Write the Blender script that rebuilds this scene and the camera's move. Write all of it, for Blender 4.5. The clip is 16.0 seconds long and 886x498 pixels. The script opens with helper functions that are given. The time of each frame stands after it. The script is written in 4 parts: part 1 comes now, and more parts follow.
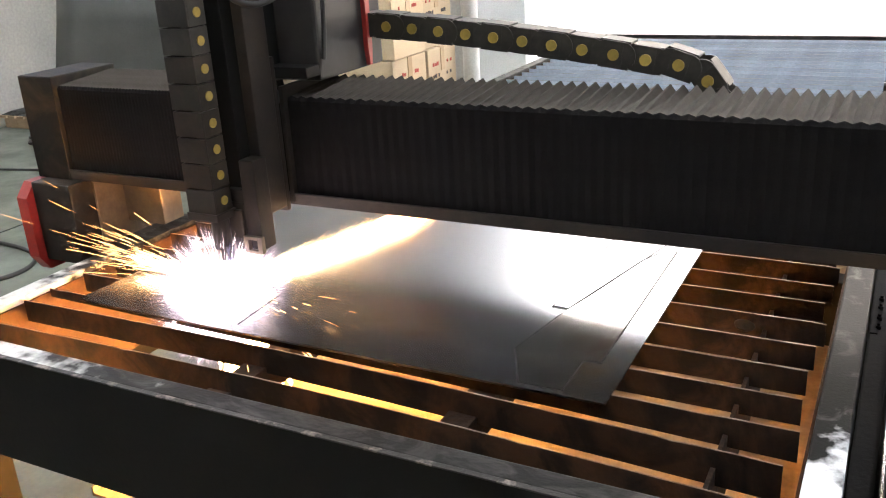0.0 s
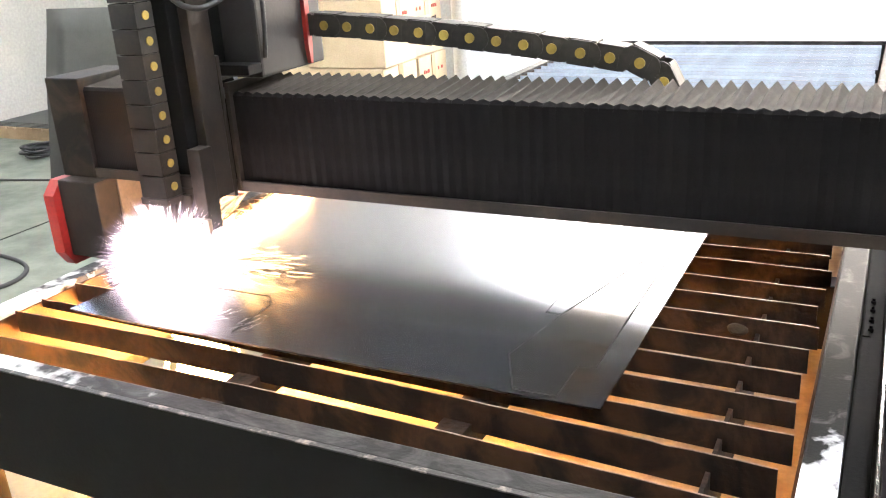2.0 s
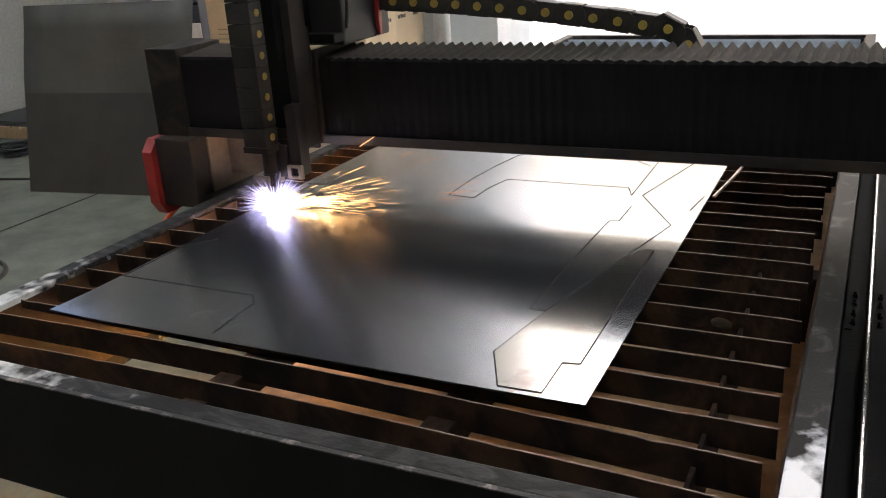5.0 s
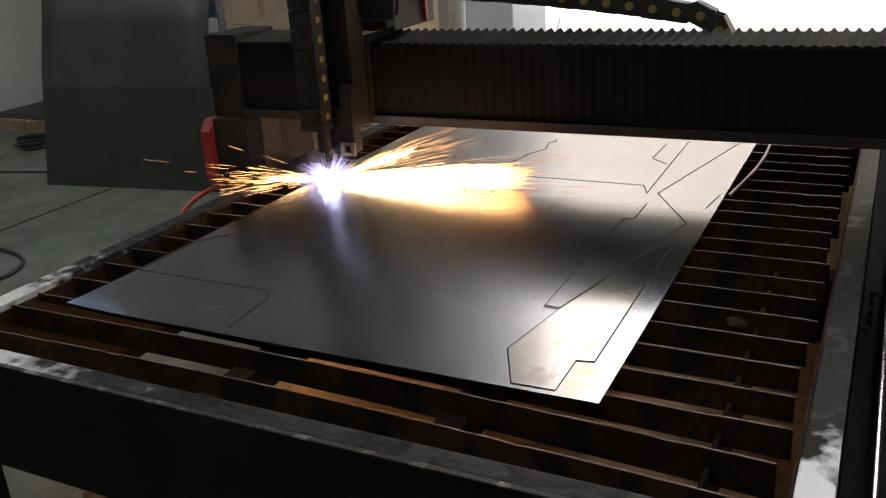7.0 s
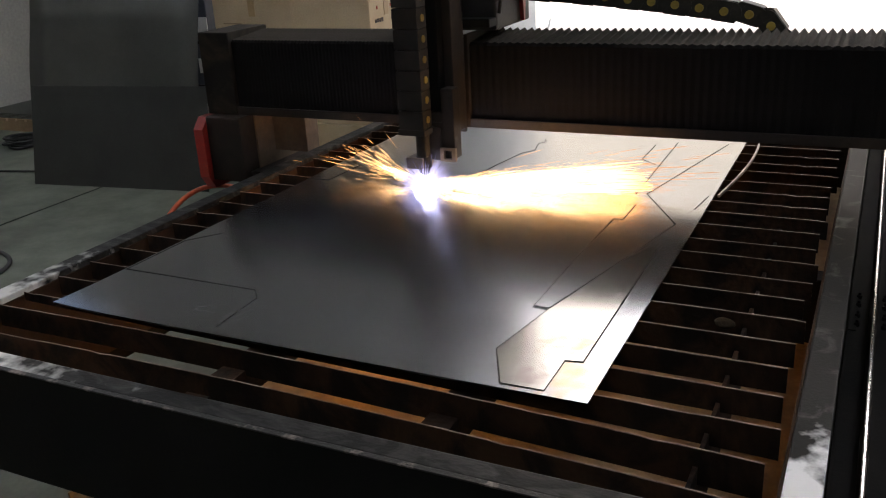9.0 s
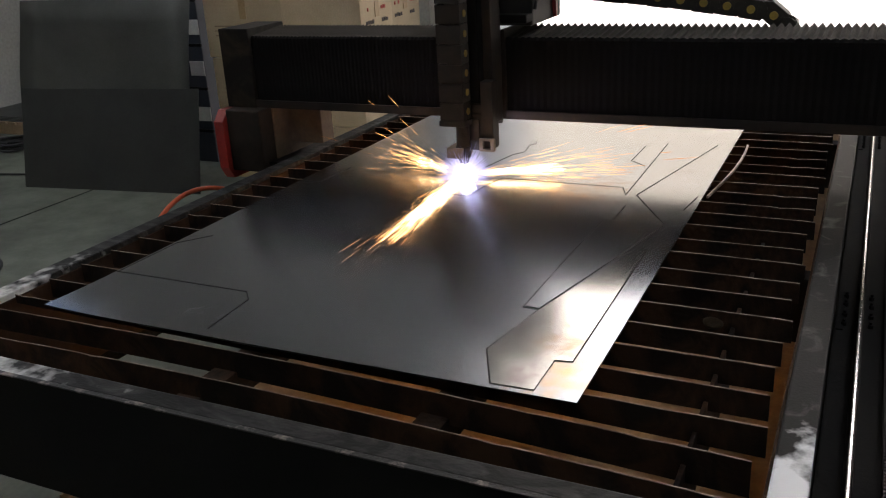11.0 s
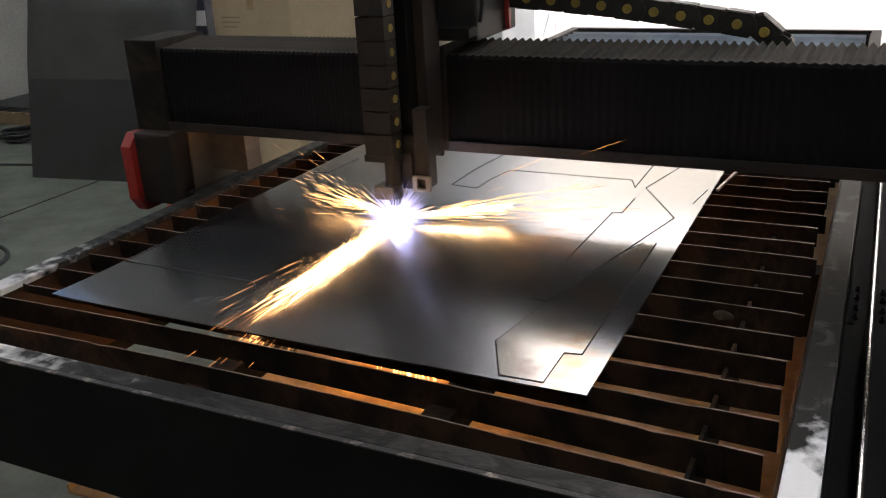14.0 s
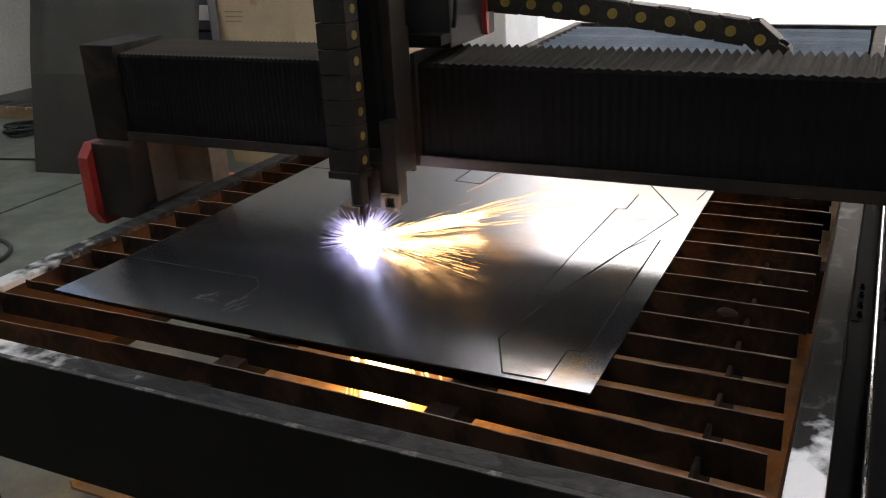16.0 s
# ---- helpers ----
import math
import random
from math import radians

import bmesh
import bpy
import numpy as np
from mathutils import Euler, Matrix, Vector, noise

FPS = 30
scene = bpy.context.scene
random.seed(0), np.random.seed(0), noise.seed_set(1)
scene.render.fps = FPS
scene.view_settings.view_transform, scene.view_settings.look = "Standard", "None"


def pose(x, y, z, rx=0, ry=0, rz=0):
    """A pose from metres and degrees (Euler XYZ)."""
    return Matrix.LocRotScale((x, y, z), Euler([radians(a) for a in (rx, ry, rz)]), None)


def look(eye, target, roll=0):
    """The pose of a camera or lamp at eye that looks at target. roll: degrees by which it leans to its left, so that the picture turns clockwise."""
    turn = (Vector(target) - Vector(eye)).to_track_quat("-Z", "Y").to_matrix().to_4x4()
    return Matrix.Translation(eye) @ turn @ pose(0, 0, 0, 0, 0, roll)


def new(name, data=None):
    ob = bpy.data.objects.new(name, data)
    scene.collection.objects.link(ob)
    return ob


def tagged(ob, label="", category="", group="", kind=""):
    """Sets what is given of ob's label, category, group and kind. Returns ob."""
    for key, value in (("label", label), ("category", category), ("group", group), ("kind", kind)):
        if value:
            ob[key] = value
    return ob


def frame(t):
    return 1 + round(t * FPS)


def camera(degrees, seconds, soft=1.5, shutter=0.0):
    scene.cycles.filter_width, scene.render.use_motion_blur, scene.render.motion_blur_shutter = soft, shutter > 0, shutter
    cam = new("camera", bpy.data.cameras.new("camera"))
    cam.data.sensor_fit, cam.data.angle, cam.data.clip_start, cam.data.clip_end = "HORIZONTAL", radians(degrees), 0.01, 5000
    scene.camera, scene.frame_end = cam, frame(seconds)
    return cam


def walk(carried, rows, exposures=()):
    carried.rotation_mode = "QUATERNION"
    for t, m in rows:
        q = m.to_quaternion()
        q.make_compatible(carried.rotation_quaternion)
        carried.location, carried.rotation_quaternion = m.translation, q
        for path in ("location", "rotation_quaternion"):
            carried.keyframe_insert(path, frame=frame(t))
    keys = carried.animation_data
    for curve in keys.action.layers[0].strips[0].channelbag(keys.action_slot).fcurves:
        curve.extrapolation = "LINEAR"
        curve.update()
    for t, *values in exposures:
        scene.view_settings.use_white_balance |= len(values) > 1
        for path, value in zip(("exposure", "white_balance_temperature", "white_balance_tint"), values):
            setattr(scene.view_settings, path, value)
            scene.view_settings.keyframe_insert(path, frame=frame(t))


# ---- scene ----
cam = camera(52.9, 16.0, soft=1.15)
PATH = [
    (0, (1.639, -1.271, 1.586), (0.755, 0.379, 0.882), -3.4),
    (0.5, (1.636, -1.272, 1.589), (0.759, 0.378, 0.875), -3.2),
    (1, (1.63, -1.27, 1.592), (0.762, 0.381, 0.87), -3.1),
    (1.5, (1.641, -1.265, 1.586), (0.764, 0.388, 0.88), -3.6),
    (2, (1.638, -1.271, 1.585), (0.767, 0.392, 0.895), -3.7),
    (2.5, (1.641, -1.274, 1.587), (0.783, 0.398, 0.901), -3.7),
    (3, (1.64, -1.274, 1.59), (0.799, 0.406, 0.902), -3.6),
    (3.5, (1.638, -1.267, 1.59), (0.811, 0.417, 0.895), -3.7),
    (4, (1.637, -1.264, 1.588), (0.812, 0.418, 0.889), -3.8),
    (6.5, (1.632, -1.266, 1.585), (0.771, 0.395, 0.879), -3.7),
    (7, (1.633, -1.265, 1.588), (0.77, 0.394, 0.879), -3.7),
    (7.5, (1.634, -1.266, 1.584), (0.774, 0.396, 0.877), -3.6),
    (8, (1.632, -1.263, 1.584), (0.78, 0.402, 0.875), -3.5),
    (8.5, (1.632, -1.261, 1.584), (0.787, 0.407, 0.875), -3.3),
    (9, (1.633, -1.262, 1.584), (0.79, 0.408, 0.876), -3.3),
    (11.5, (1.642, -1.271, 1.587), (0.816, 0.408, 0.882), -3.3),
    (12, (1.641, -1.271, 1.587), (0.813, 0.406, 0.879), -3.3),
    (12.5, (1.641, -1.267, 1.583), (0.807, 0.403, 0.866), -3.3),
    (13, (1.639, -1.266, 1.583), (0.808, 0.403, 0.861), -3.3),
    (13.5, (1.634, -1.268, 1.582), (0.802, 0.403, 0.863), -3.1),
    (14, (1.631, -1.267, 1.579), (0.794, 0.402, 0.861), -3.1),
    (14.5, (1.629, -1.264, 1.579), (0.79, 0.402, 0.857), -3.1),
    (15, (1.629, -1.262, 1.579), (0.788, 0.402, 0.856), -3.2),
    (15.5, (1.626, -1.262, 1.58), (0.786, 0.402, 0.853), -3.1),
    (16, (1.627, -1.261, 1.581), (0.786, 0.401, 0.852), -3.1),
]
walk(cam, [(t, look(eye, target, roll)) for t, eye, target, roll in PATH],
     exposures=[(0, 3.85, 6300, 14), (0.5, 4.6, 6300, 14), (1, 4.85, 6300, 14), (2, 4.85, 6300, 14), (2.5, 4.55, 6300, 14), (3, 3.95, 6300, 14), (3.5, 3.25, 6300, 14), (4.2, 3.05, 6300, 14), (6.3, 2.05, 6300, 14), (7, 2, 6300, 14), (9.2, 1.95, 6300, 14), (11.3, 1.85, 6300, 14), (12.5, 1.85, 6300, 14), (13.4, 1.9, 6300, 14), (14, 2.25, 6300, 14), (15, 2.45, 6300, 14), (16, 2.4, 6300, 14)])

# ---- sky and sun ----
world = bpy.data.worlds.new("daylight")
scene.world = world
world.use_nodes = True
wn = world.node_tree
sky = wn.nodes.new("ShaderNodeTexSky")
sky.sky_type = "NISHITA"
sky.sun_disc = False
sky.sun_elevation = radians(50)
sky.sun_rotation = radians(146.6)
sky.dust_density = 9.0
bg = wn.nodes["Background"]
wn.links.new(sky.outputs["Color"], bg.inputs["Color"])
bg.inputs["Strength"].default_value = 0.15
sun = new("sun", bpy.data.lights.new("sun", "SUN"))
sun.data.energy = 4.0
sun.data.angle = radians(0.6)
sun.data.color = (1.0, 0.97, 0.92)
sun.matrix_world = look((0, 0, 0), (-0.55 * math.cos(radians(50)), 0.835 * math.cos(radians(50)), -math.sin(radians(50))))


# ---- materials ----
def material(name, base, second=None, rough=0.5, metal=0.0, scale=6.0, amount=0.5, bump=0.1, fine=90.0, stretch=(1, 1, 1), rough2=None, sharp=0.18, per_object=0.0, swirl=0.0, gloss_grain=0.16, specular=0.5, speckle=0.25):
    """Base colour broken by patches of a second one (scale per metre), with fine grain in the relief and the gloss."""
    m = bpy.data.materials.new(name)
    m.use_nodes = True
    nt = m.node_tree
    n, l = nt.nodes, nt.links
    bsdf = n["Principled BSDF"]
    second = second or tuple(c * 0.7 for c in base)
    coord = n.new("ShaderNodeTexCoord")
    mapping = n.new("ShaderNodeMapping")
    mapping.inputs["Scale"].default_value = stretch
    l.new(coord.outputs["Object"], mapping.inputs["Vector"])
    big = n.new("ShaderNodeTexNoise")
    big.inputs["Scale"].default_value = scale
    big.inputs["Detail"].default_value = 7
    big.inputs["Roughness"].default_value = 0.62
    big.inputs["Distortion"].default_value = swirl
    l.new(mapping.outputs["Vector"], big.inputs["Vector"])
    small = n.new("ShaderNodeTexNoise")
    small.inputs["Scale"].default_value = fine
    small.inputs["Detail"].default_value = 4
    l.new(mapping.outputs["Vector"], small.inputs["Vector"])
    ramp = n.new("ShaderNodeMapRange")
    ramp.inputs["From Min"].default_value = 1 - amount - sharp
    ramp.inputs["From Max"].default_value = 1 - amount + sharp
    l.new(big.outputs["Fac"], ramp.inputs["Value"])
    mix = n.new("ShaderNodeMix")
    mix.data_type = "RGBA"
    mix.inputs["A"].default_value = (*base, 1)
    mix.inputs["B"].default_value = (*second, 1)
    l.new(ramp.outputs["Result"], mix.inputs["Factor"])
    grain = n.new("ShaderNodeMapRange")
    grain.inputs["To Min"].default_value = 1 - speckle
    grain.inputs["To Max"].default_value = 1 + speckle
    l.new(small.outputs["Fac"], grain.inputs["Value"])
    mul = n.new("ShaderNodeVectorMath")
    mul.operation = "SCALE"
    l.new(mix.outputs["Result"], mul.inputs[0])
    l.new(grain.outputs["Result"], mul.inputs["Scale"])
    colour = mul.outputs["Vector"]
    if per_object:
        info = n.new("ShaderNodeObjectInfo")
        rnd = n.new("ShaderNodeMapRange")
        rnd.inputs["To Min"].default_value = 1 - per_object
        rnd.inputs["To Max"].default_value = 1 + per_object
        l.new(info.outputs["Random"], rnd.inputs["Value"])
        mul2 = n.new("ShaderNodeVectorMath")
        mul2.operation = "SCALE"
        l.new(colour, mul2.inputs[0])
        l.new(rnd.outputs["Result"], mul2.inputs["Scale"])
        colour = mul2.outputs["Vector"]
    l.new(colour, bsdf.inputs["Base Color"])
    r = n.new("ShaderNodeMapRange")
    r.inputs["To Min"].default_value = rough
    r.inputs["To Max"].default_value = rough if rough2 is None else rough2
    l.new(ramp.outputs["Result"], r.inputs["Value"])
    rs = n.new("ShaderNodeMath")
    rs.operation = "MULTIPLY_ADD"
    rs.inputs[1].default_value = gloss_grain
    l.new(small.outputs["Fac"], rs.inputs[0])
    l.new(r.outputs["Result"], rs.inputs[2])
    l.new(rs.outputs["Value"], bsdf.inputs["Roughness"])
    bsdf.inputs["Metallic"].default_value = metal
    bsdf.inputs["Specular IOR Level"].default_value = specular
    b = n.new("ShaderNodeBump")
    b.inputs["Strength"].default_value = bump
    b.inputs["Distance"].default_value = 0.004
    l.new(small.outputs["Fac"], b.inputs["Height"])
    l.new(b.outputs["Normal"], bsdf.inputs["Normal"])
    return m


def glowing(name, hot, cool, strength, reach, floor=0.08, fade=2.0):
    """White-hot at the origin of its thing, cooling to orange at the given reach."""
    m = bpy.data.materials.new(name)
    m.use_nodes = True
    nt = m.node_tree
    n, l = nt.nodes, nt.links
    n.remove(n["Principled BSDF"])
    em = n.new("ShaderNodeEmission")
    coord = n.new("ShaderNodeTexCoord")
    length = n.new("ShaderNodeVectorMath")
    length.operation = "LENGTH"
    l.new(coord.outputs["Object"], length.inputs[0])
    f = n.new("ShaderNodeMapRange")
    f.inputs["From Max"].default_value = reach
    l.new(length.outputs["Value"], f.inputs["Value"])
    mix = n.new("ShaderNodeMix")
    mix.data_type = "RGBA"
    mix.inputs["A"].default_value = (*hot, 1)
    mix.inputs["B"].default_value = (*cool, 1)
    l.new(f.outputs["Result"], mix.inputs["Factor"])
    l.new(mix.outputs["Result"], em.inputs["Color"])
    fall = n.new("ShaderNodeMath")
    fall.operation = "SUBTRACT"
    fall.inputs[0].default_value = 1.0
    l.new(f.outputs["Result"], fall.inputs[1])
    power = n.new("ShaderNodeMath")
    power.operation = "POWER"
    power.inputs[1].default_value = fade
    l.new(fall.outputs["Value"], power.inputs[0])
    st = n.new("ShaderNodeMath")
    st.operation = "MULTIPLY_ADD"
    st.inputs[1].default_value = strength
    st.inputs[2].default_value = strength * floor
    l.new(power.outputs["Value"], st.inputs[0])
    l.new(st.outputs["Value"], em.inputs["Strength"])
    l.new(em.outputs["Emission"], n["Material Output"].inputs["Surface"])
    return m


def tint(m, centre, reach, colour, strength, scale, ragged):
    """A blotchy patch of another colour round one place of a surface: temper colours, bare steel."""
    n, l = m.node_tree.nodes, m.node_tree.links
    coord = n.new("ShaderNodeTexCoord")
    away = n.new("ShaderNodeVectorMath")
    away.operation = "DISTANCE"
    away.inputs[1].default_value = centre
    l.new(coord.outputs["Object"], away.inputs[0])
    blot = n.new("ShaderNodeTexNoise")
    blot.inputs["Scale"].default_value = scale
    blot.inputs["Detail"].default_value = 5.0
    l.new(coord.outputs["Object"], blot.inputs["Vector"])
    near = n.new("ShaderNodeMapRange")
    near.inputs["From Min"].default_value = reach * 0.1
    near.inputs["From Max"].default_value = reach
    near.inputs["To Min"].default_value = strength - ragged / 2
    near.inputs["To Max"].default_value = -0.82 * ragged
    l.new(away.outputs["Value"], near.inputs["Value"])
    fac = n.new("ShaderNodeMath")
    fac.operation = "MULTIPLY_ADD"
    fac.inputs[1].default_value = ragged
    l.new(blot.outputs["Fac"], fac.inputs[0])
    l.new(near.outputs["Result"], fac.inputs[2])
    mix = n.new("ShaderNodeMix")
    mix.data_type = "RGBA"
    bsdf = n["Principled BSDF"]
    old = bsdf.inputs["Base Color"].links[0].from_socket
    l.new(old, mix.inputs["A"])
    mix.inputs["B"].default_value = (*colour, 1)
    mix.clamp_factor = True
    l.new(fac.outputs["Value"], mix.inputs["Factor"])
    l.new(mix.outputs["Result"], bsdf.inputs["Base Color"])


M = {}
M["floor"] = material("green_painted_concrete", (0.125, 0.138, 0.105), (0.058, 0.064, 0.050), rough=0.5, scale=3.2, amount=0.45, bump=0.12, fine=60, rough2=0.65)
M["joint"] = material("dark_floor_joint", (0.03, 0.032, 0.03), rough=0.9)
M["ground"] = material("pale_concrete_yard", (0.45, 0.43, 0.39), (0.36, 0.34, 0.31), rough=0.85, scale=0.7, fine=25)
M["reflector_low"] = material("cream_reflector_wall", (0.25, 0.234, 0.19), (0.215, 0.20, 0.165), rough=0.85, scale=0.5, fine=12)
M["reflector_high"] = material("white_reflector_wall", (0.86, 0.86, 0.84), (0.78, 0.78, 0.76), rough=0.7, scale=0.6, fine=10)
M["plaster"] = material("cream_plaster", (0.46, 0.44, 0.39), (0.37, 0.355, 0.315), rough=0.8, scale=1.3, amount=0.4, fine=40)
M["roofsheet"] = material("grey_roof_sheet", (0.38, 0.40, 0.42), (0.31, 0.33, 0.35), rough=0.6, scale=1.0)
M["pier"] = material("white_painted_pier", (0.62, 0.64, 0.64), (0.50, 0.52, 0.52), rough=0.7, scale=2.0, amount=0.4)
M["paint"] = material("black_machine_paint", (0.0062, 0.006, 0.006), (0.010, 0.0092, 0.0088), specular=0.08, rough=0.5, scale=5, amount=0.4, bump=0.08, fine=120)
M["sidebeam"] = material("matt_black_greasy_steel", (0.0062, 0.006, 0.006), (0.014, 0.012, 0.010), specular=0.06, rough=0.7, scale=7, amount=0.35, bump=0.2, fine=100)
M["rail"] = material("scuffed_painted_steel", (0.0095, 0.009, 0.0088), (0.050, 0.048, 0.046), rough=0.5, specular=0.14, scale=16.0, amount=0.42, sharp=0.14, swirl=1.6, bump=0.2, fine=160, rough2=0.38, stretch=(0.45, 1, 1))
tint(M["rail"], (-0.16, -0.24, 0.80), 0.75, (0.58, 0.57, 0.56), 1.9, 20.0, 4.5)
M["rail_right"] = material("scuffed_right_rail_steel", (0.011, 0.0107, 0.0105), (0.065, 0.064, 0.062), rough=0.5, specular=0.06, scale=11.0, amount=0.36, sharp=0.08, swirl=1.2, bump=0.12, fine=160, rough2=0.4)
tint(M["rail_right"], (1.60, -0.17, 0.80), 0.30, (0.72, 0.71, 0.72), 2.3, 22.0, 5.0)
M["tray"] = material("scaly_tan_slag_dust", (0.27, 0.19, 0.10), (0.12, 0.075, 0.04), rough=0.85, scale=7.0, amount=0.45, bump=0.6, fine=60)
M["rust"] = material("rusty_steel", (0.046, 0.022, 0.011), (0.015, 0.009, 0.0065), rough=0.75, specular=0.15, scale=5.0, amount=0.45, bump=0.5, fine=70, per_object=0.2)
M["slat"] = material("rusty_slat_steel", (0.034, 0.017, 0.009), (0.0075, 0.0052, 0.004), rough=0.7, specular=0.12, scale=9.0, amount=0.50, sharp=0.09, swirl=0.8, bump=0.5, fine=80, per_object=0.3)
M["edge_worn"] = material("paint_worn_off_edge", (0.016, 0.015, 0.014), (0.26, 0.22, 0.19), rough=0.45, metal=0.3, scale=24.0, amount=0.40, sharp=0.06, bump=0.4, fine=150)
M["scratch"] = material("bare_scratch", (0.30, 0.30, 0.30), rough=0.5, metal=0.6)
M["far_slat"] = material("pale_blue_grey_slat", (0.36, 0.43, 0.52), (0.26, 0.31, 0.38), rough=0.5, metal=0.1, scale=7.0, amount=0.45, bump=0.2, fine=80, per_object=0.15)
M["edge"] = material("burnt_bright_slat_edge", (0.36, 0.30, 0.24), (0.06, 0.04, 0.03), rough=0.4, metal=0.8, scale=16.0, amount=0.50, bump=0.5, fine=150)
M["sheet"] = material("mill_finish_steel", (0.325, 0.34, 0.37), (0.25, 0.262, 0.288), rough=0.165, metal=0.95, scale=3.0, amount=0.5, sharp=0.3, bump=0.0, fine=150, stretch=(1.0, 0.5, 1), rough2=0.21, gloss_grain=0.01, speckle=0.03)
tint(M["sheet"], (1.185, 0.085, 0.0), 0.24, (0.38, 0.26, 0.14), 0.6, 24.0, 2.5)


def rolled(m, amount):
    """Gloss drawn out across the direction in which the steel was rolled."""
    n, l = m.node_tree.nodes, m.node_tree.links
    way = n.new("ShaderNodeCombineXYZ")
    way.inputs["X"].default_value = 1.0
    n["Principled BSDF"].inputs["Anisotropic"].default_value = amount
    l.new(way.outputs["Vector"], n["Principled BSDF"].inputs["Tangent"])


rolled(M["sheet"], 0.85)
M["cutpiece"] = material("heat_tinted_steel", (0.40, 0.39, 0.37), (0.31, 0.30, 0.285), rough=0.13, metal=0.95, scale=4.0, amount=0.5, sharp=0.3, bump=0.0, fine=150, stretch=(1.0, 0.5, 1), rough2=0.17, gloss_grain=0.01, speckle=0.03)
tint(M["cutpiece"], (1.175, 0.20, 0.0), 0.16, (0.26, 0.17, 0.10), 0.55, 30.0, 2.2)
tint(M["cutpiece"], (1.135, 0.06, 0.0), 0.10, (0.20, 0.15, 0.15), 0.5, 40.0, 2.2)
rolled(M["cutpiece"], 0.8)
M["panel"] = material("dull_galvanised_sheet", (0.060, 0.062, 0.056), (0.036, 0.037, 0.033), rough=0.42, metal=0.4, scale=2.2, amount=0.45, bump=0.05)
M["darksheet"] = material("dark_hot_rolled_sheet", (0.034, 0.035, 0.0325), (0.022, 0.0225, 0.021), rough=0.4, metal=0.3, scale=3.0, amount=0.45, bump=0.05)
M["kerf"] = material("black_kerf", (0.012, 0.011, 0.010), rough=0.9)
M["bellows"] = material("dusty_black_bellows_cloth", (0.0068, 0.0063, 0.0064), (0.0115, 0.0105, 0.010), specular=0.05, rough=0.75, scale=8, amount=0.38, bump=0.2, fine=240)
M["bellows_top"] = material("grey_bellows_top_cloth", (0.048, 0.042, 0.036), (0.022, 0.0195, 0.017), rough=0.9, scale=9, amount=0.46, bump=0.2, fine=200, specular=0.15)
M["darkmetal"] = material("dirty_dark_steel", (0.017, 0.0142, 0.0128), (0.040, 0.028, 0.020), rough=0.5, metal=0.2, specular=0.25, scale=9, amount=0.4, bump=0.15)
M["machined"] = material("ground_steel", (0.55, 0.55, 0.55), (0.42, 0.42, 0.42), rough=0.25, metal=1.0, scale=8, amount=0.4, bump=0.0, gloss_grain=0.04)
M["beige"] = material("dirty_beige_paint", (0.15, 0.110, 0.072), (0.062, 0.044, 0.029), rough=0.55, scale=7, amount=0.42, bump=0.12)
M["tan"] = material("smoke_stained_dark_paint", (0.009, 0.008, 0.0073), (0.034, 0.025, 0.017), rough=0.55, specular=0.12, scale=9, amount=0.44, sharp=0.12, bump=0.12, swirl=0.8)
M["red"] = material("red_enamel", (0.27, 0.014, 0.010), (0.15, 0.009, 0.007), rough=0.4, scale=7, amount=0.35)
M["chain"] = material("black_nylon_chain", (0.014, 0.013, 0.012), (0.034, 0.029, 0.024), rough=0.5, specular=0.3, scale=20, amount=0.4, bump=0.1)
M["yellow"] = material("dusty_yellow_plug", (0.30, 0.205, 0.035), (0.20, 0.14, 0.03), rough=0.6, scale=60, amount=0.4)
M["greybox"] = material("grimy_dark_cabinet_paint", (0.026, 0.023, 0.022), (0.016, 0.015, 0.014), rough=0.5, specular=0.3, scale=6, amount=0.4)
M["carton"] = material("corrugated_cardboard", (0.52, 0.41, 0.27), (0.43, 0.33, 0.205), rough=0.85, scale=4, amount=0.45, fine=130, per_object=0.12)
M["tape"] = material("brown_packing_tape", (0.40, 0.27, 0.13), rough=0.3)
M["ink_red"] = material("faded_red_print", (0.42, 0.07, 0.05), rough=0.8)
M["ink_dark"] = material("dark_print", (0.07, 0.06, 0.06), rough=0.8)
M["ink_faint"] = material("faint_brown_print", (0.30, 0.22, 0.14), rough=0.85)
M["wood"] = material("pale_pallet_wood", (0.40, 0.29, 0.18), (0.28, 0.19, 0.11), rough=0.75, scale=4, stretch=(1, 0.15, 1), fine=60)
M["rubber"] = material("black_cable_rubber", (0.018, 0.018, 0.018), rough=0.55)
M["hose"] = material("orange_hose", (0.60, 0.10, 0.03), rough=0.45)
M["navy"] = material("dark_blue_case", (0.022, 0.028, 0.045), (0.035, 0.04, 0.055), rough=0.5, scale=4)
M["white"] = material("white_panel", (0.62, 0.62, 0.60), (0.5, 0.5, 0.48), rough=0.5, scale=4)
M["slag"] = material("brown_slag", (0.036, 0.024, 0.014), (0.02, 0.014, 0.009), rough=0.85, specular=0.1, scale=30, bump=0.8)
M["arc"] = glowing("plasma_core", (0.86, 0.84, 1.0), (0.62, 0.54, 1.0), 32.0, 0.10, floor=0.2, fade=1.0)
M["rays"] = glowing("glare_rays", (0.78, 0.74, 1.0), (0.46, 0.36, 1.0), 0.85, 0.21, floor=0.0, fade=2.5)
M["cloud"] = glowing("spark_glare", (1.0, 0.93, 0.93), (1.0, 0.62, 0.56), 5.5, 0.27, floor=0.0, fade=2.6)
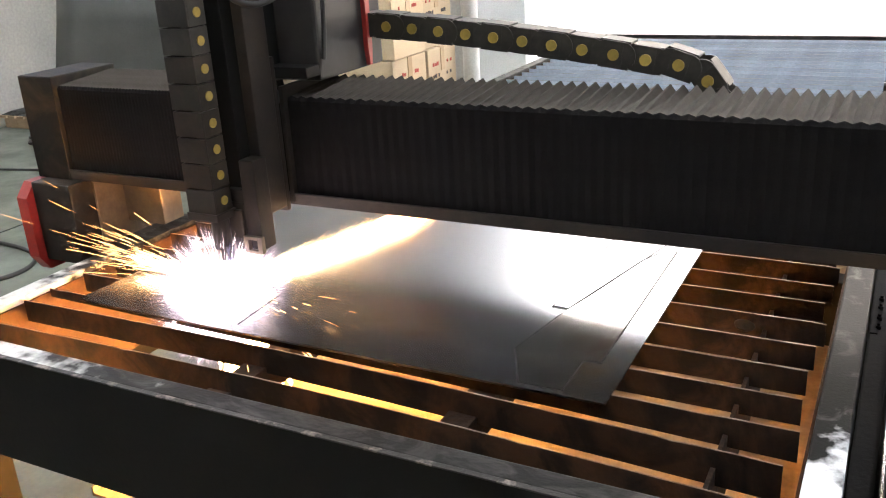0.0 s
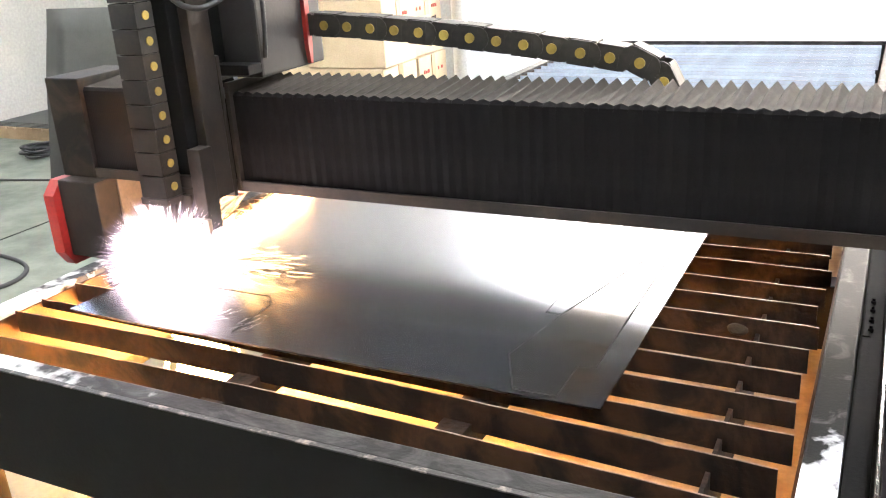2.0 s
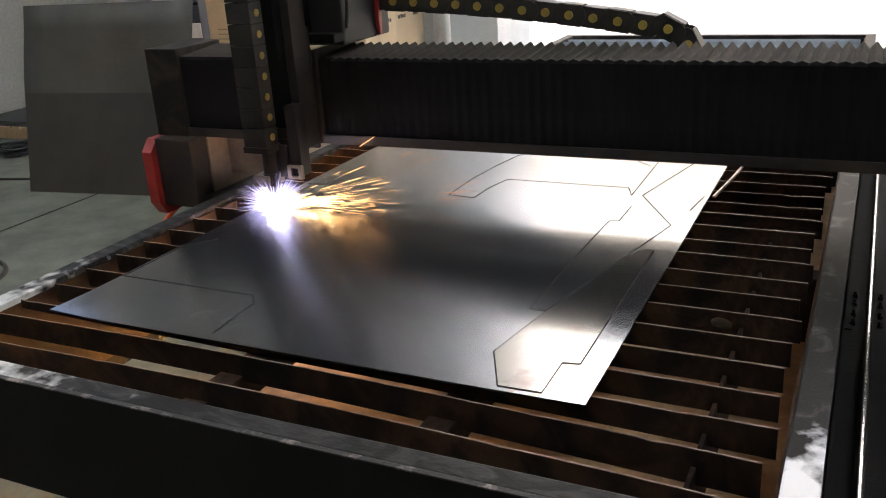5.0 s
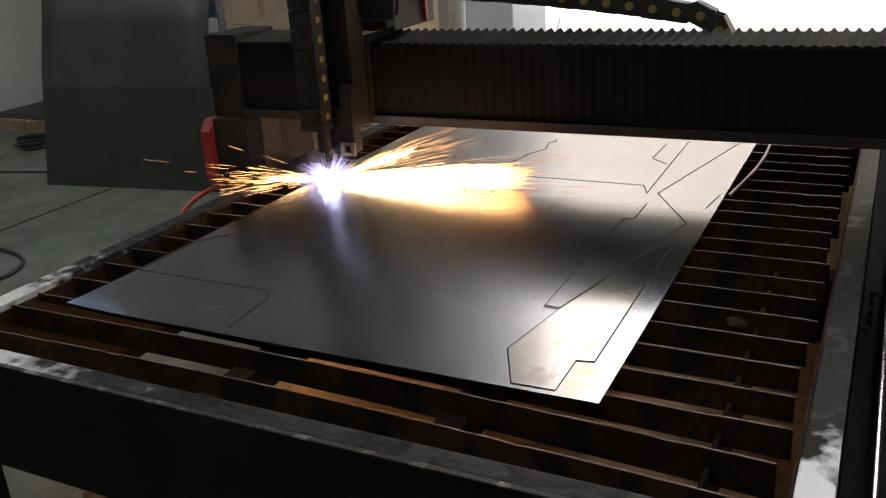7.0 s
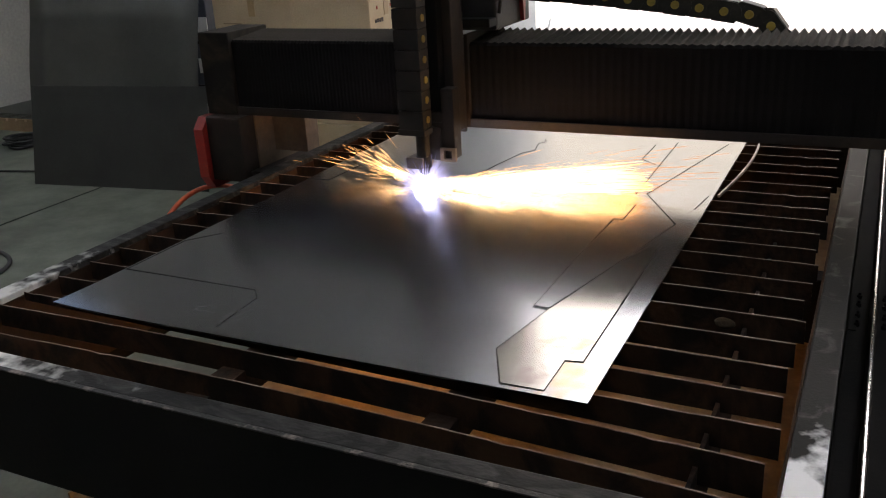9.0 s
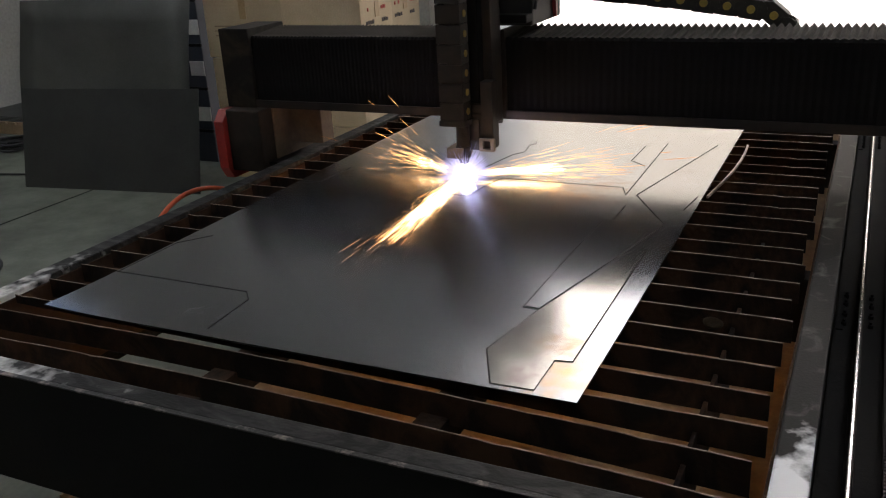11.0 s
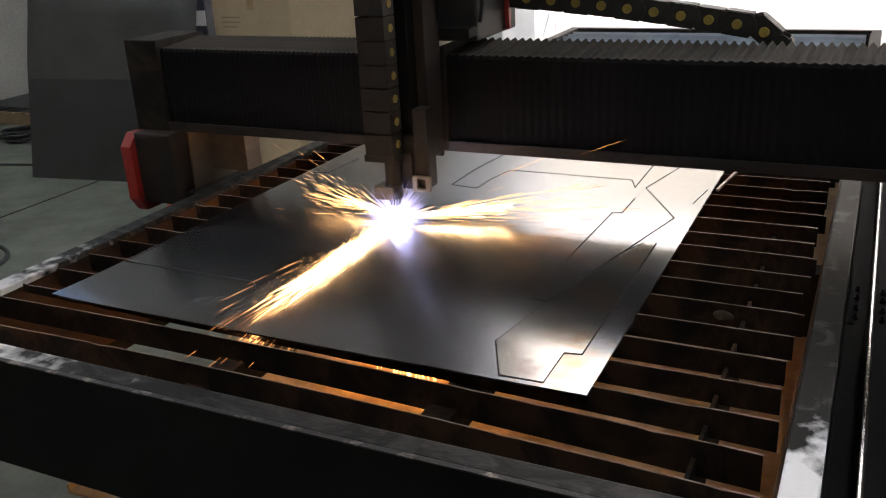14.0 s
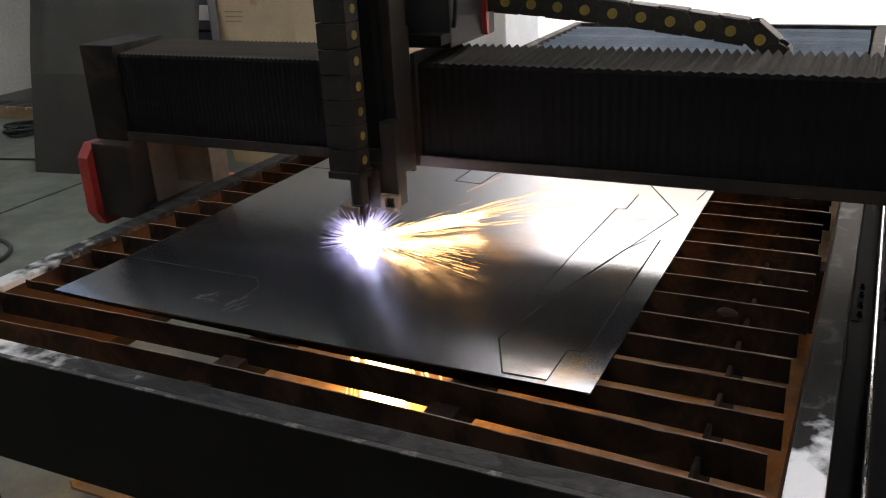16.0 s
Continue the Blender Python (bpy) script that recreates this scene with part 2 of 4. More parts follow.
M["haze"] = glowing("glare_haze", (1.0, 0.86, 0.98), (0.90, 0.50, 0.70), 0.20, 0.36, floor=0.0, fade=2.4)
M["ember"] = glowing("ember_mist", (1.0, 0.66, 0.30), (1.0, 0.34, 0.07), 2.4, 0.85, floor=0.05, fade=1.4)
M["spark"] = glowing("hot_sparks", (1.0, 0.72, 0.36), (1.0, 0.34, 0.06), 6.5, 0.85, floor=0.04, fade=1.3)
M["thinspark"] = glowing("flying_sparks", (1.0, 0.56, 0.20), (1.0, 0.38, 0.10), 1.2, 0.70, floor=0.25, fade=1.3)
M["melt"] = glowing("molten_fall", (1.0, 0.48, 0.10), (1.0, 0.38, 0.06), 90.0, 0.60)
M["stream"] = glowing("molten_stream", (1.0, 0.54, 0.13), (1.0, 0.42, 0.07), 170.0, 0.60, floor=0.2, fade=1.0)
M["drop"] = glowing("bouncing_drops", (1.0, 0.62, 0.26), (1.0, 0.46, 0.14), 0.55, 0.50, floor=0.3, fade=1.0)
M["drip"] = glowing("molten_spray", (1.0, 0.48, 0.11), (1.0, 0.36, 0.06), 45.0, 0.60)
# Translucent sheet for the added roof strips that fill the hall with light.
M["skylight"] = bpy.data.materials.new("fill_skylight")
M["skylight"].use_nodes = True
_n = M["skylight"].node_tree
_n.nodes.remove(_n.nodes["Principled BSDF"])
_t = _n.nodes.new("ShaderNodeBsdfTranslucent")
_w = _n.nodes.new("ShaderNodeTexNoise")
_w.inputs["Scale"].default_value = 3.0
_r = _n.nodes.new("ShaderNodeMapRange")
_r.inputs["To Min"].default_value = 0.42
_r.inputs["To Max"].default_value = 0.64
_n.links.new(_w.outputs["Fac"], _r.inputs["Value"])
_c = _n.nodes.new("ShaderNodeVectorMath")
_c.operation = "MULTIPLY"
_c.inputs[1].default_value = (0.86, 0.96, 1.0)
_n.links.new(_r.outputs["Result"], _c.inputs[0])
_n.links.new(_c.outputs["Vector"], _t.inputs["Color"])
_n.links.new(_t.outputs["BSDF"], _n.nodes["Material Output"].inputs["Surface"])


# ---- builders ----
def part(name, bm, mat, parent=None, label="", loc=None):
    me = bpy.data.meshes.new(name)
    bm.to_mesh(me)
    bm.free()
    for mm in (mat if isinstance(mat, (list, tuple)) else [mat]):
        me.materials.append(mm)
    ob = new(name, me)
    if parent is not None:
        ob.parent = parent
    if loc is not None:
        ob.location = loc
    if label:
        ob["label"] = label
    return ob


def thing(name, label, category, group="", kind="", at=(0, 0, 0)):
    ob = new(name)
    ob.empty_display_size = 0.1
    ob.location = at
    return tagged(ob, label, category, group, kind)


def box(bm, x0, x1, y0, y1, z0, z1, bevel=0.0, m=None):
    ret = bmesh.ops.create_cube(bm, size=1.0)
    vs = ret["verts"]
    bmesh.ops.scale(bm, verts=vs, vec=(x1 - x0, y1 - y0, z1 - z0))
    bmesh.ops.translate(bm, verts=vs, vec=((x0 + x1) / 2, (y0 + y1) / 2, (z0 + z1) / 2))
    if bevel:
        es = list({e for v in vs for e in v.link_edges})
        r = bmesh.ops.bevel(bm, geom=es, offset=bevel, segments=2, affect="EDGES", profile=0.6)
        vs = list({v for f in r["faces"] for v in f.verts} | {v for v in vs if v.is_valid})
    if m is not None:
        bmesh.ops.transform(bm, matrix=m, verts=vs)
    return vs


def boxes(*specs, bevel=0.0):
    bm = bmesh.new()
    for s in specs:
        box(bm, *s[:6], bevel=bevel)
    return bm


def rod(bm, a, b, r0, r1=None, seg=12):
    a, b = Vector(a), Vector(b)
    d = b - a
    ret = bmesh.ops.create_cone(bm, cap_ends=True, segments=seg, radius1=r0, radius2=r0 if r1 is None else r1, depth=d.length)
    m = Matrix.Translation((a + b) / 2) @ d.to_track_quat("Z", "Y").to_matrix().to_4x4()
    bmesh.ops.transform(bm, matrix=m, verts=ret["verts"])
    return ret["verts"]


def extrude_profile(pts, axis, a, b):
    """A closed profile of (u, v) carried from a to b along an axis ('x': u=y v=z; 'y': u=x v=z; 'z': u=x v=y)."""
    bm = bmesh.new()
    def at(u, v, w):
        return {"x": (w, u, v), "y": (u, w, v), "z": (u, v, w)}[axis]
    lo = [bm.verts.new(at(u, v, a)) for u, v in pts]
    hi = [bm.verts.new(at(u, v, b)) for u, v in pts]
    bm.faces.new(lo)
    bm.faces.new(hi[::-1])
    k = len(pts)
    for i in range(k):
        bm.faces.new((lo[i], hi[i], hi[(i + 1) % k], lo[(i + 1) % k]))
    bmesh.ops.recalc_face_normals(bm, faces=bm.faces)
    return bm


def tube(name, pts, radius, mat, label, category, parent=None):
    cu = bpy.data.curves.new(name, "CURVE")
    cu.dimensions = "3D"
    cu.bevel_depth = radius
    cu.bevel_resolution = 3
    sp = cu.splines.new("NURBS")
    sp.points.add(len(pts) - 1)
    for q, c in zip(sp.points, pts):
        q.co = (*c, 1)
    sp.use_endpoint_u = True
    sp.order_u = 4
    cu.materials.append(mat)
    ob = new(name, cu)
    if parent is not None:
        ob.parent = parent
        if label:
            ob["label"] = label
        return ob
    return tagged(ob, label, category)


# ---- the hall ----
TOP = 0.80          # top of the table's rails and of the sheet
bm = boxes((-5.8, 9.2, -9.2, 6.7, -0.2, 0.0))
tagged(part("floor", bm, M["floor"]), "worn green painted concrete factory floor", "floor", kind="structure")
bm = bmesh.new()
for y in (-1.55, 5.2):
    box(bm, -5.6, 9.0, y - 0.003, y + 0.003, 0.0, 0.004)
for x in (-2.93, 1.9, 5.6):
    box(bm, x - 0.003, x + 0.003, -9.0, 6.5, 0.0, 0.0045)
tagged(part("floor_joint", bm, M["joint"]), "dark straight saw joints in the green floor", "floor joint", kind="structure")
bm = bmesh.new()
bmesh.ops.create_grid(bm, x_segments=4, y_segments=4, size=400)
bmesh.ops.translate(bm, verts=bm.verts, vec=(0, 406.8, -0.06))
tagged(part("ground", bm, M["ground"]), "pale sunlit concrete yard outside", "ground", kind="structure")
# Added wall, out of view: a bright surface for the sheet to reflect.
tagged(part("backdrop", boxes((-22, 30, 21.0, 21.4, -0.1, 8.6)), M["reflector_low"]), "pale sunlit plain wall across the yard, added as a reflector", "backdrop wall", kind="structure")
# Whiter upper part, added so the sheet's near corner reflects brighter.
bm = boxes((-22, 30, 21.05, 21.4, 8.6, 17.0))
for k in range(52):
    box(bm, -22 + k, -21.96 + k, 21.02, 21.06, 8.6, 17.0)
tagged(part("backdrop", bm, M["reflector_high"]), "white ribbed upper wall across the yard, added as a bright reflector", "backdrop wall", kind="structure")
H = 6.4
tagged(part("wall_west", boxes((-5.8, -5.6, -9.2, 6.7, 0, 3.0), (-5.8, -5.6, -9.2, 3.3, 3.0, 4.3), (-5.8, -5.6, 4.9, 6.7, 3.0, 4.3), (-5.8, -5.6, -9.2, 6.7, 4.3, H)), M["plaster"]), "cream plastered side wall of the hall", "wall", kind="structure")
tagged(part("wall_east", boxes((9.0, 9.2, -9.2, 6.7, 0, H)), M["plaster"]), "cream plastered far side wall", "wall", kind="structure")
tagged(part("wall_south", boxes((-5.6, 9.0, -9.2, -9.0, 0, H)), M["plaster"]), "cream plastered wall behind the machine", "wall", kind="structure")
# Unseen window, added so the sheet's front-left corner reflects daylight.
bm = boxes((-5.73, -5.67, 3.3, 4.9, 3.0, 3.06), (-5.73, -5.67, 3.3, 4.9, 4.24, 4.3), (-5.73, -5.67, 3.3, 3.36, 3.06, 4.24), (-5.73, -5.67, 4.84, 4.9, 3.06, 4.24), (-5.73, -5.67, 4.07, 4.13, 3.06, 4.24))
tagged(part("window_1", bm, M["white"]), "high side window with white frame bars, added out of view", "window", kind="structure")
# the end wall with its wide loading opening
bm = boxes((-5.6, -1.86, 6.5, 6.7, 0, 5.9),
           (-5.6, 9.0, 6.5, 6.7, 5.9, H), (6.4, 9.0, 6.5, 6.7, 0, 5.9))
tagged(part("wall_north", bm, M["plaster"]), "cream plastered end wall with a wide loading opening", "wall", kind="structure")
tagged(part("pier", boxes((-1.86, -1.286, 5.9, 6.7, 0, 5.9), bevel=0.01), M["pier"]), "white painted pier beside the loading opening", "pier", kind="structure")
bm = boxes((-5.8, -4.3, -9.2, 6.7, H, H + 0.15), (-2.9, 2.9, -9.2, 6.7, H, H + 0.15), (4.3, 9.2, -9.2, 6.7, H, H + 0.15))
for x0, x1 in ((-4.3, -2.9), (2.9, 4.3)):
    box(bm, x0, x1, -9.2, -7.0, H, H + 0.15)
    box(bm, x0, x1, 4.5, 6.7, H, H + 0.15)
tagged(part("ceiling", bm, M["roofsheet"]), "grey sheet roof of the hall", "ceiling", kind="structure")
# Unseen roof lights, added to brighten the floor, rails and cartons.
for x0, x1 in ((-4.3, -2.9), (2.9, 4.3)):
    bm = bmesh.new()
    bmesh.ops.create_grid(bm, x_segments=1, y_segments=1, size=1)
    bmesh.ops.scale(bm, verts=bm.verts, vec=((x1 - x0) / 2, 5.75, 1))
    bmesh.ops.translate(bm, verts=bm.verts, vec=((x0 + x1) / 2, -1.25, H + 0.07))
    tagged(part("skylight", bm, M["skylight"]), "milky roof light strip, added unseen to brighten the hall", "skylight", kind="structure")


# ---- cutting table ----
table = thing("cutting_table", "black steel plasma cutting table with rusty slat bed", "machine table")
FAR = 4.40
LX0, LX1, RX0, RX1 = -0.205, -0.150, 1.571, 1.624
part("front_rail", boxes((LX0, RX1, -0.259, -0.213, 0.545, TOP), bevel=0.004), M["rail"], table, "black rail with scuffed bare steel top")
part("front_fascia", boxes((LX0 - 0.002, RX1 + 0.002, -0.268, -0.2595, 0.548, TOP - 0.003), bevel=0.0015), M["paint"], table, "black painted front face")
part("worn_edge", boxes((LX0, RX1, -0.2695, -0.2585, TOP - 0.0028, TOP + 0.0004), bevel=0.001), M["edge_worn"], table, "worn bright steel edge")
part("back_rail", boxes((LX0, RX1, FAR, FAR + 0.05, 0.545, TOP), bevel=0.004), M["rail"], table)
part("left_rail", boxes((LX0, LX1, -0.213, FAR, 0.545, TOP), bevel=0.004), M["rail"], table, "black rail with scuffed whitish top")
part("right_rail", boxes((RX0, RX1, -0.213, FAR, 0.545, TOP), bevel=0.004), M["rail_right"], table, "black rail with scuffed whitish top")
part("inner_plate", boxes((LX1, LX1 + 0.006, -0.212, FAR, 0.53, 0.785)), M["rust"], table, "rust-brown inner side plate")
part("inner_plate", boxes((RX0 - 0.006, RX0, -0.212, FAR, 0.53, 0.785)), M["rust"], table, "rust-brown inner side plate")
for x in (0.525, 1.0, 1.44):
    w, lo, hi = (0.028, 0.690, 0.748) if x < 1.3 else (0.004, 0.640, 0.762)
    part("slat_support", boxes((x - w, x + w, -0.21, FAR - 0.01, lo, hi), bevel=0.001), M["slat"], table, "dark rusty beam that carries the slats")
bm = extrude_profile([(0.030, 0.340), (1.571, 0.340), (1.571, 0.54), (1.565, 0.54), (1.565, 0.348), (0.036, 0.348), (0.036, 0.365), (0.030, 0.365)], "y", -0.10, FAR - 0.05)
part("slag_tray", bm, M["tray"], table, "rusty slag tray under the slats")
for x in (-0.15, 1.52):
    for y in (-0.24, 1.3, 2.9, 4.3):
        leg = part("leg", boxes((x - 0.04, x + 0.04, y - 0.02, y + 0.06, 0.012, 0.548), bevel=0.005), M["paint"], table)
        part("foot_plate", boxes((x - 0.07, x + 0.07, y - 0.05, y + 0.09, 0.0, 0.012), bevel=0.002), M["paint"], leg)
for x0, x1 in ((-0.52, LX0 - 0.001), (RX1 + 0.001, 1.93)):
    inner = x1 if x0 < 0 else x0
    sgn = -1 if x0 < 0 else 1
    part("side_beam", boxes((x0, x1, -0.30, FAR + 0.2, 0.45, 0.665), bevel=0.006), M["sidebeam"], table, "black painted side beam")
    gx = inner + sgn * 0.052
    bm = extrude_profile([(gx - 0.008, 0.665), (gx + 0.008, 0.665), (gx + 0.008, 0.680), (gx + 0.0025, 0.688), (gx + 0.005, 0.698), (gx + 0.0035, 0.708), (gx - 0.0035, 0.708), (gx - 0.005, 0.698), (gx - 0.0025, 0.688), (gx - 0.008, 0.680)], "y", -0.27, FAR + 0.15)
    guide = part("linear_rail", bm, M["darkmetal"], table, "greasy steel linear guide rail")
    part("running_track", boxes((gx - 0.0018, gx + 0.0018, -0.269, FAR + 0.149, 0.7078, 0.7084)), M["machined"], guide, "polished running track")
    rx = inner + sgn * 0.115
    bm = boxes((rx - 0.012, rx + 0.012, -0.27, FAR + 0.15, 0.665, 0.690))
    for i in range(430):
        y = -0.26 + i * 0.0107
        box(bm, rx - 0.011, rx + 0.011, y, y + 0.006, 0.690, 0.696)
    part("gear_rack", bm, M["darkmetal"], table, "dark toothed gear rack")
    for y in (0.72, 2.35):
        pl = part("joint_plate", boxes((inner + sgn * 0.012 - 0.008, inner + sgn * 0.012 + 0.008, y, y + 0.22, 0.60, 0.668), bevel=0.002), M["sidebeam"], table)
        for dy in (0.03, 0.08, 0.14, 0.19):
            for dx in (0.020, 0.075):
                cx = inner + sgn * dx
                bm = bmesh.new()
                rod(bm, (cx, y + dy, 0.664), (cx, y + dy, 0.674), 0.0065, seg=6)
                rod(bm, (cx, y + dy, 0.674), (cx, y + dy, 0.680), 0.0035, seg=8)
                part("bolt", bm, M["sidebeam"], pl)

# slats, with a bowed, burnt upper edge
rng = random.Random(5)


def slat_mesh(seed, bow_a, bow_b, tall_a=0.050, tall_b=0.051, skin="slat"):
    r = random.Random(seed)
    bm = bmesh.new()
    x0, x1, nseg = -0.143, 1.556 - 0.016 * r.random(), 60
    ph, amp = r.random() * 6, 0.0012 + 0.0012 * r.random()
    rows = []
    for i in range(nseg + 1):
        u = i / nseg
        x = x0 + (x1 - x0) * u
        y = bow_a * math.sin(math.pi * u) + bow_b * u * u + amp * math.sin(6.0 * u + ph)
        z = -0.0006 * r.random() - (0.0025 * r.random() if r.random() < 0.07 else 0)
        low = -(tall_a + (tall_b - tall_a) * u)
        t = 0.0014
        rows.append([bm.verts.new((x, y - t, low)), bm.verts.new((x, y - t, z - 0.0012)), bm.verts.new((x, y - t * 0.5, z)),
                     bm.verts.new((x, y + t * 0.5, z)), bm.verts.new((x, y + t, z - 0.0012)), bm.verts.new((x, y + t, low))])
    for a, b in zip(rows, rows[1:]):
        for k in range(6):
            f = bm.faces.new((a[k], b[k], b[(k + 1) % 6], a[(k + 1) % 6]))
            f.material_index = 1 if k in (1, 2, 3) else 0
    bm.faces.new(rows[0])
    bm.faces.new(rows[-1][::-1])
    bmesh.ops.recalc_face_normals(bm, faces=bm.faces)
    me = bpy.data.meshes.new("slat")
    bm.to_mesh(me)
    bm.free()
    me.materials.append(M[skin])
    me.materials.append(M["edge"])
    return me


kinds = [slat_mesh(20 + i, 0.006 * rng.uniform(-1, 1), 0.006 * rng.uniform(-1, 1)) for i in range(7)]
far_kinds = [slat_mesh(60 + i, 0.003, 0.002, skin="far_slat") for i in range(3)]
first = [slat_mesh(1, 0.012, -0.022, 0.066, 0.070), slat_mesh(2, 0.010, -0.028, 0.054, 0.066), slat_mesh(3, 0.004, 0.0, 0.022, 0.058)]
slat_y = [-0.146, -0.034] + [0.040 + 0.1033 * k for k in range(42)]
for k, y in enumerate(slat_y):
    # Slats beyond 2.62 m take the pale blue-grey.
    me = first[k] if k < 3 else kinds[rng.randrange(7)] if y < 2.62 else far_kinds[rng.randrange(3)]
    ob = new("slat", me)
    ob.parent = table
    ob.location = (0, y, TOP - 0.005)

# ---- steel sheet on the slats, with its cut lines ----
LEN = 2.50
sheet = thing("steel_sheet", "bright mill-finish steel sheet with dark cut lines, lying on the slats", "metal sheet", at=(0, 0, TOP))
bm = bmesh.new()
nx, ny = 40, 80
grid = []
for j in range(ny + 1):
    for i in range(nx + 1):
        x, y = 1.25 * i / nx, LEN * j / ny
        z = 0.0012 * noise.noise((x * 2.2, y * 2.2, 3)) + 0.006 * max(0, 1 - math.hypot(x, y) / 0.22) ** 2 + 0.001 * max(0, 1 - math.hypot(x - 1.25, y) / 0.3) ** 2
        grid.append(bm.verts.new((x, y, z)))
W1 = nx + 1
for j in range(ny):
    for i in range(nx):
        a = j * W1 + i
        bm.faces.new((grid[a], grid[a + 1], grid[a + 1 + W1], grid[a + W1])).smooth = True
ext = bmesh.ops.extrude_face_region(bm, geom=list(bm.faces))
bmesh.ops.translate(bm, verts=[v for v in ext["geom"] if isinstance(v, bmesh.types.BMVert)], vec=(0, 0, -0.004))
bmesh.ops.recalc_face_normals(bm, faces=bm.faces)
for e in bm.edges:
    if len(e.link_faces) == 2 and abs(e.link_faces[0].normal.z) > 0.5 > abs(e.link_faces[1].normal.z) or len(e.link_faces) == 2 and abs(e.link_faces[1].normal.z) > 0.5 > abs(e.link_faces[0].normal.z):
        e.smooth = False
part("plate", bm, M["sheet"], sheet)

CUTS = [
    [(1.030, 0.133), (1.064, 0.333), (1.199, 0.930), (1.070, 1.163), (1.198, 1.777)],
    [(1.030, 0.133), (1.086, 0.013), (1.167, 0.015), (1.167, 0.130), (1.200, 0.136), (1.198, 0.735), (1.168, 0.730), (1.140, 0.664)],
    [(1.064, 0.333), (1.030, 0.335), (1.030, 0.640), (1.038, 0.926), (1.063, 0.930), (1.064, 1.060)],
    [(1.040, 1.156), (1.033, 1.764)],
    [(0.518, 1.035), (0.604, 1.026), (0.609, 1.122), (0.632, 1.227), (1.014, 1.228), (1.040, 1.156)],
    [(1.024, 1.469), (0.966, 1.524), (0.968, 1.710)],
    [(0.575, 1.70), (0.589, 1.667), (0.570, 1.64), (0.590, 1.548), (0.560, 1.50), (0.535, 1.350), (0.520, 1.20), (0.518, 1.035)],
    [(1.222, 1.060), (1.237, 1.192)],
    [(0.003, 0.222), (0.399, 0.220), (0.431, 0.184), (0.441, 0.030)],
    [(0.006, 0.225), (0.008, 0.436), (0.068, 0.513)],
    [(0.015, 1.036), (0.077, 1.040), (0.085, 1.22)],
]


def sheet_z(x, y):
    return 0.0012 * noise.noise((x * 2.2, y * 2.2, 3)) + 0.006 * max(0, 1 - math.hypot(x, y) / 0.22) ** 2 + 0.001 * max(0, 1 - math.hypot(x - 1.25, y) / 0.3) ** 2


for line in CUTS:
    pts = []
    for (xa, ya), (xb, yb) in zip(line, line[1:]):
        k = max(1, int(math.hypot(xb - xa, yb - ya) / 0.04))
        pts += [Vector((xa + (xb - xa) * q / k, ya + (yb - ya) * q / k, 0)) for q in range(k)]
    pts.append(Vector((*line[-1], 0)))
    bm = bmesh.new()
    rows = []
    for q, c in enumerate(pts):
        d0 = (c - pts[q - 1]).normalized() if q else (pts[1] - c).normalized()
        d1 = (pts[q + 1] - c).normalized() if q < len(pts) - 1 else d0
        t_ = (d0 + d1).normalized()
        n_ = Vector((-t_.y, t_.x, 0)) * (0.0012 / max(0.5, abs(t_.dot(d0))))
        z = sheet_z(c.x, c.y) + 0.0008
        rows.append([bm.verts.new((c.x + e * n_.x, c.y + e * n_.y, z - h)) for e, h in ((-1, 0.004), (-1, 0), (1, 0), (1, 0.004))])
    for a, b in zip(rows, rows[1:]):
        for k in range(4):
            bm.faces.new((a[k], b[k], b[(k + 1) % 4], a[(k + 1) % 4]))
    bm.faces.new(rows[0])
    bm.faces.new(rows[-1][::-1])
    bmesh.ops.recalc_face_normals(bm, faces=bm.faces)
    part("cut_line", bm, M["kerf"], sheet, "thin black plasma kerf")

# parts already cut free, standing a little proud and tilted in the sheet
PIECES = [
    ([(1.030, 0.133), (1.086, 0.013), (1.167, 0.015), (1.167, 0.130), (1.200, 0.136), (1.198, 0.735), (1.175, 0.735), (1.064, 0.333)], 0.0, 0.004),
    ([(1.064, 0.338), (1.031, 0.340), (1.031, 0.640), (1.036, 0.660), (1.135, 0.655)], 0.0, -0.004),
]
for outline, sx, sy in PIECES:
    cx = sum(q[0] for q in outline) / len(outline)
    cy = sum(q[1] for q in outline) / len(outline)
    lift = max(sheet_z(*q) - sx * (q[0] - cx) - sy * (q[1] - cy) for q in outline) + 0.0008
    bm = bmesh.new()
    top, low = [], []
    for qx, qy in outline:
        d = Vector((cx - qx, cy - qy))
        d = d.normalized() * 0.0022
        qz = lift + sx * (qx - cx) + sy * (qy - cy)
        top.append(bm.verts.new((qx + d.x, qy + d.y, qz)))
        low.append(bm.verts.new((qx + d.x, qy + d.y, -0.003)))
    bm.faces.new(top)
    bm.faces.new(low[::-1])
    for k in range(len(top)):
        bm.faces.new((low[k], low[(k + 1) % len(top)], top[(k + 1) % len(top)], top[k]))
    bmesh.ops.recalc_face_normals(bm, faces=bm.faces)
    part("cut_piece", bm, M["cutpiece"] if sy > 0 else M["sheet"], sheet, "heat-tinted cut part still lying in the sheet" if sy > 0 else "cut part still lying in the sheet")

bm = bmesh.new()
rs = random.Random(9)
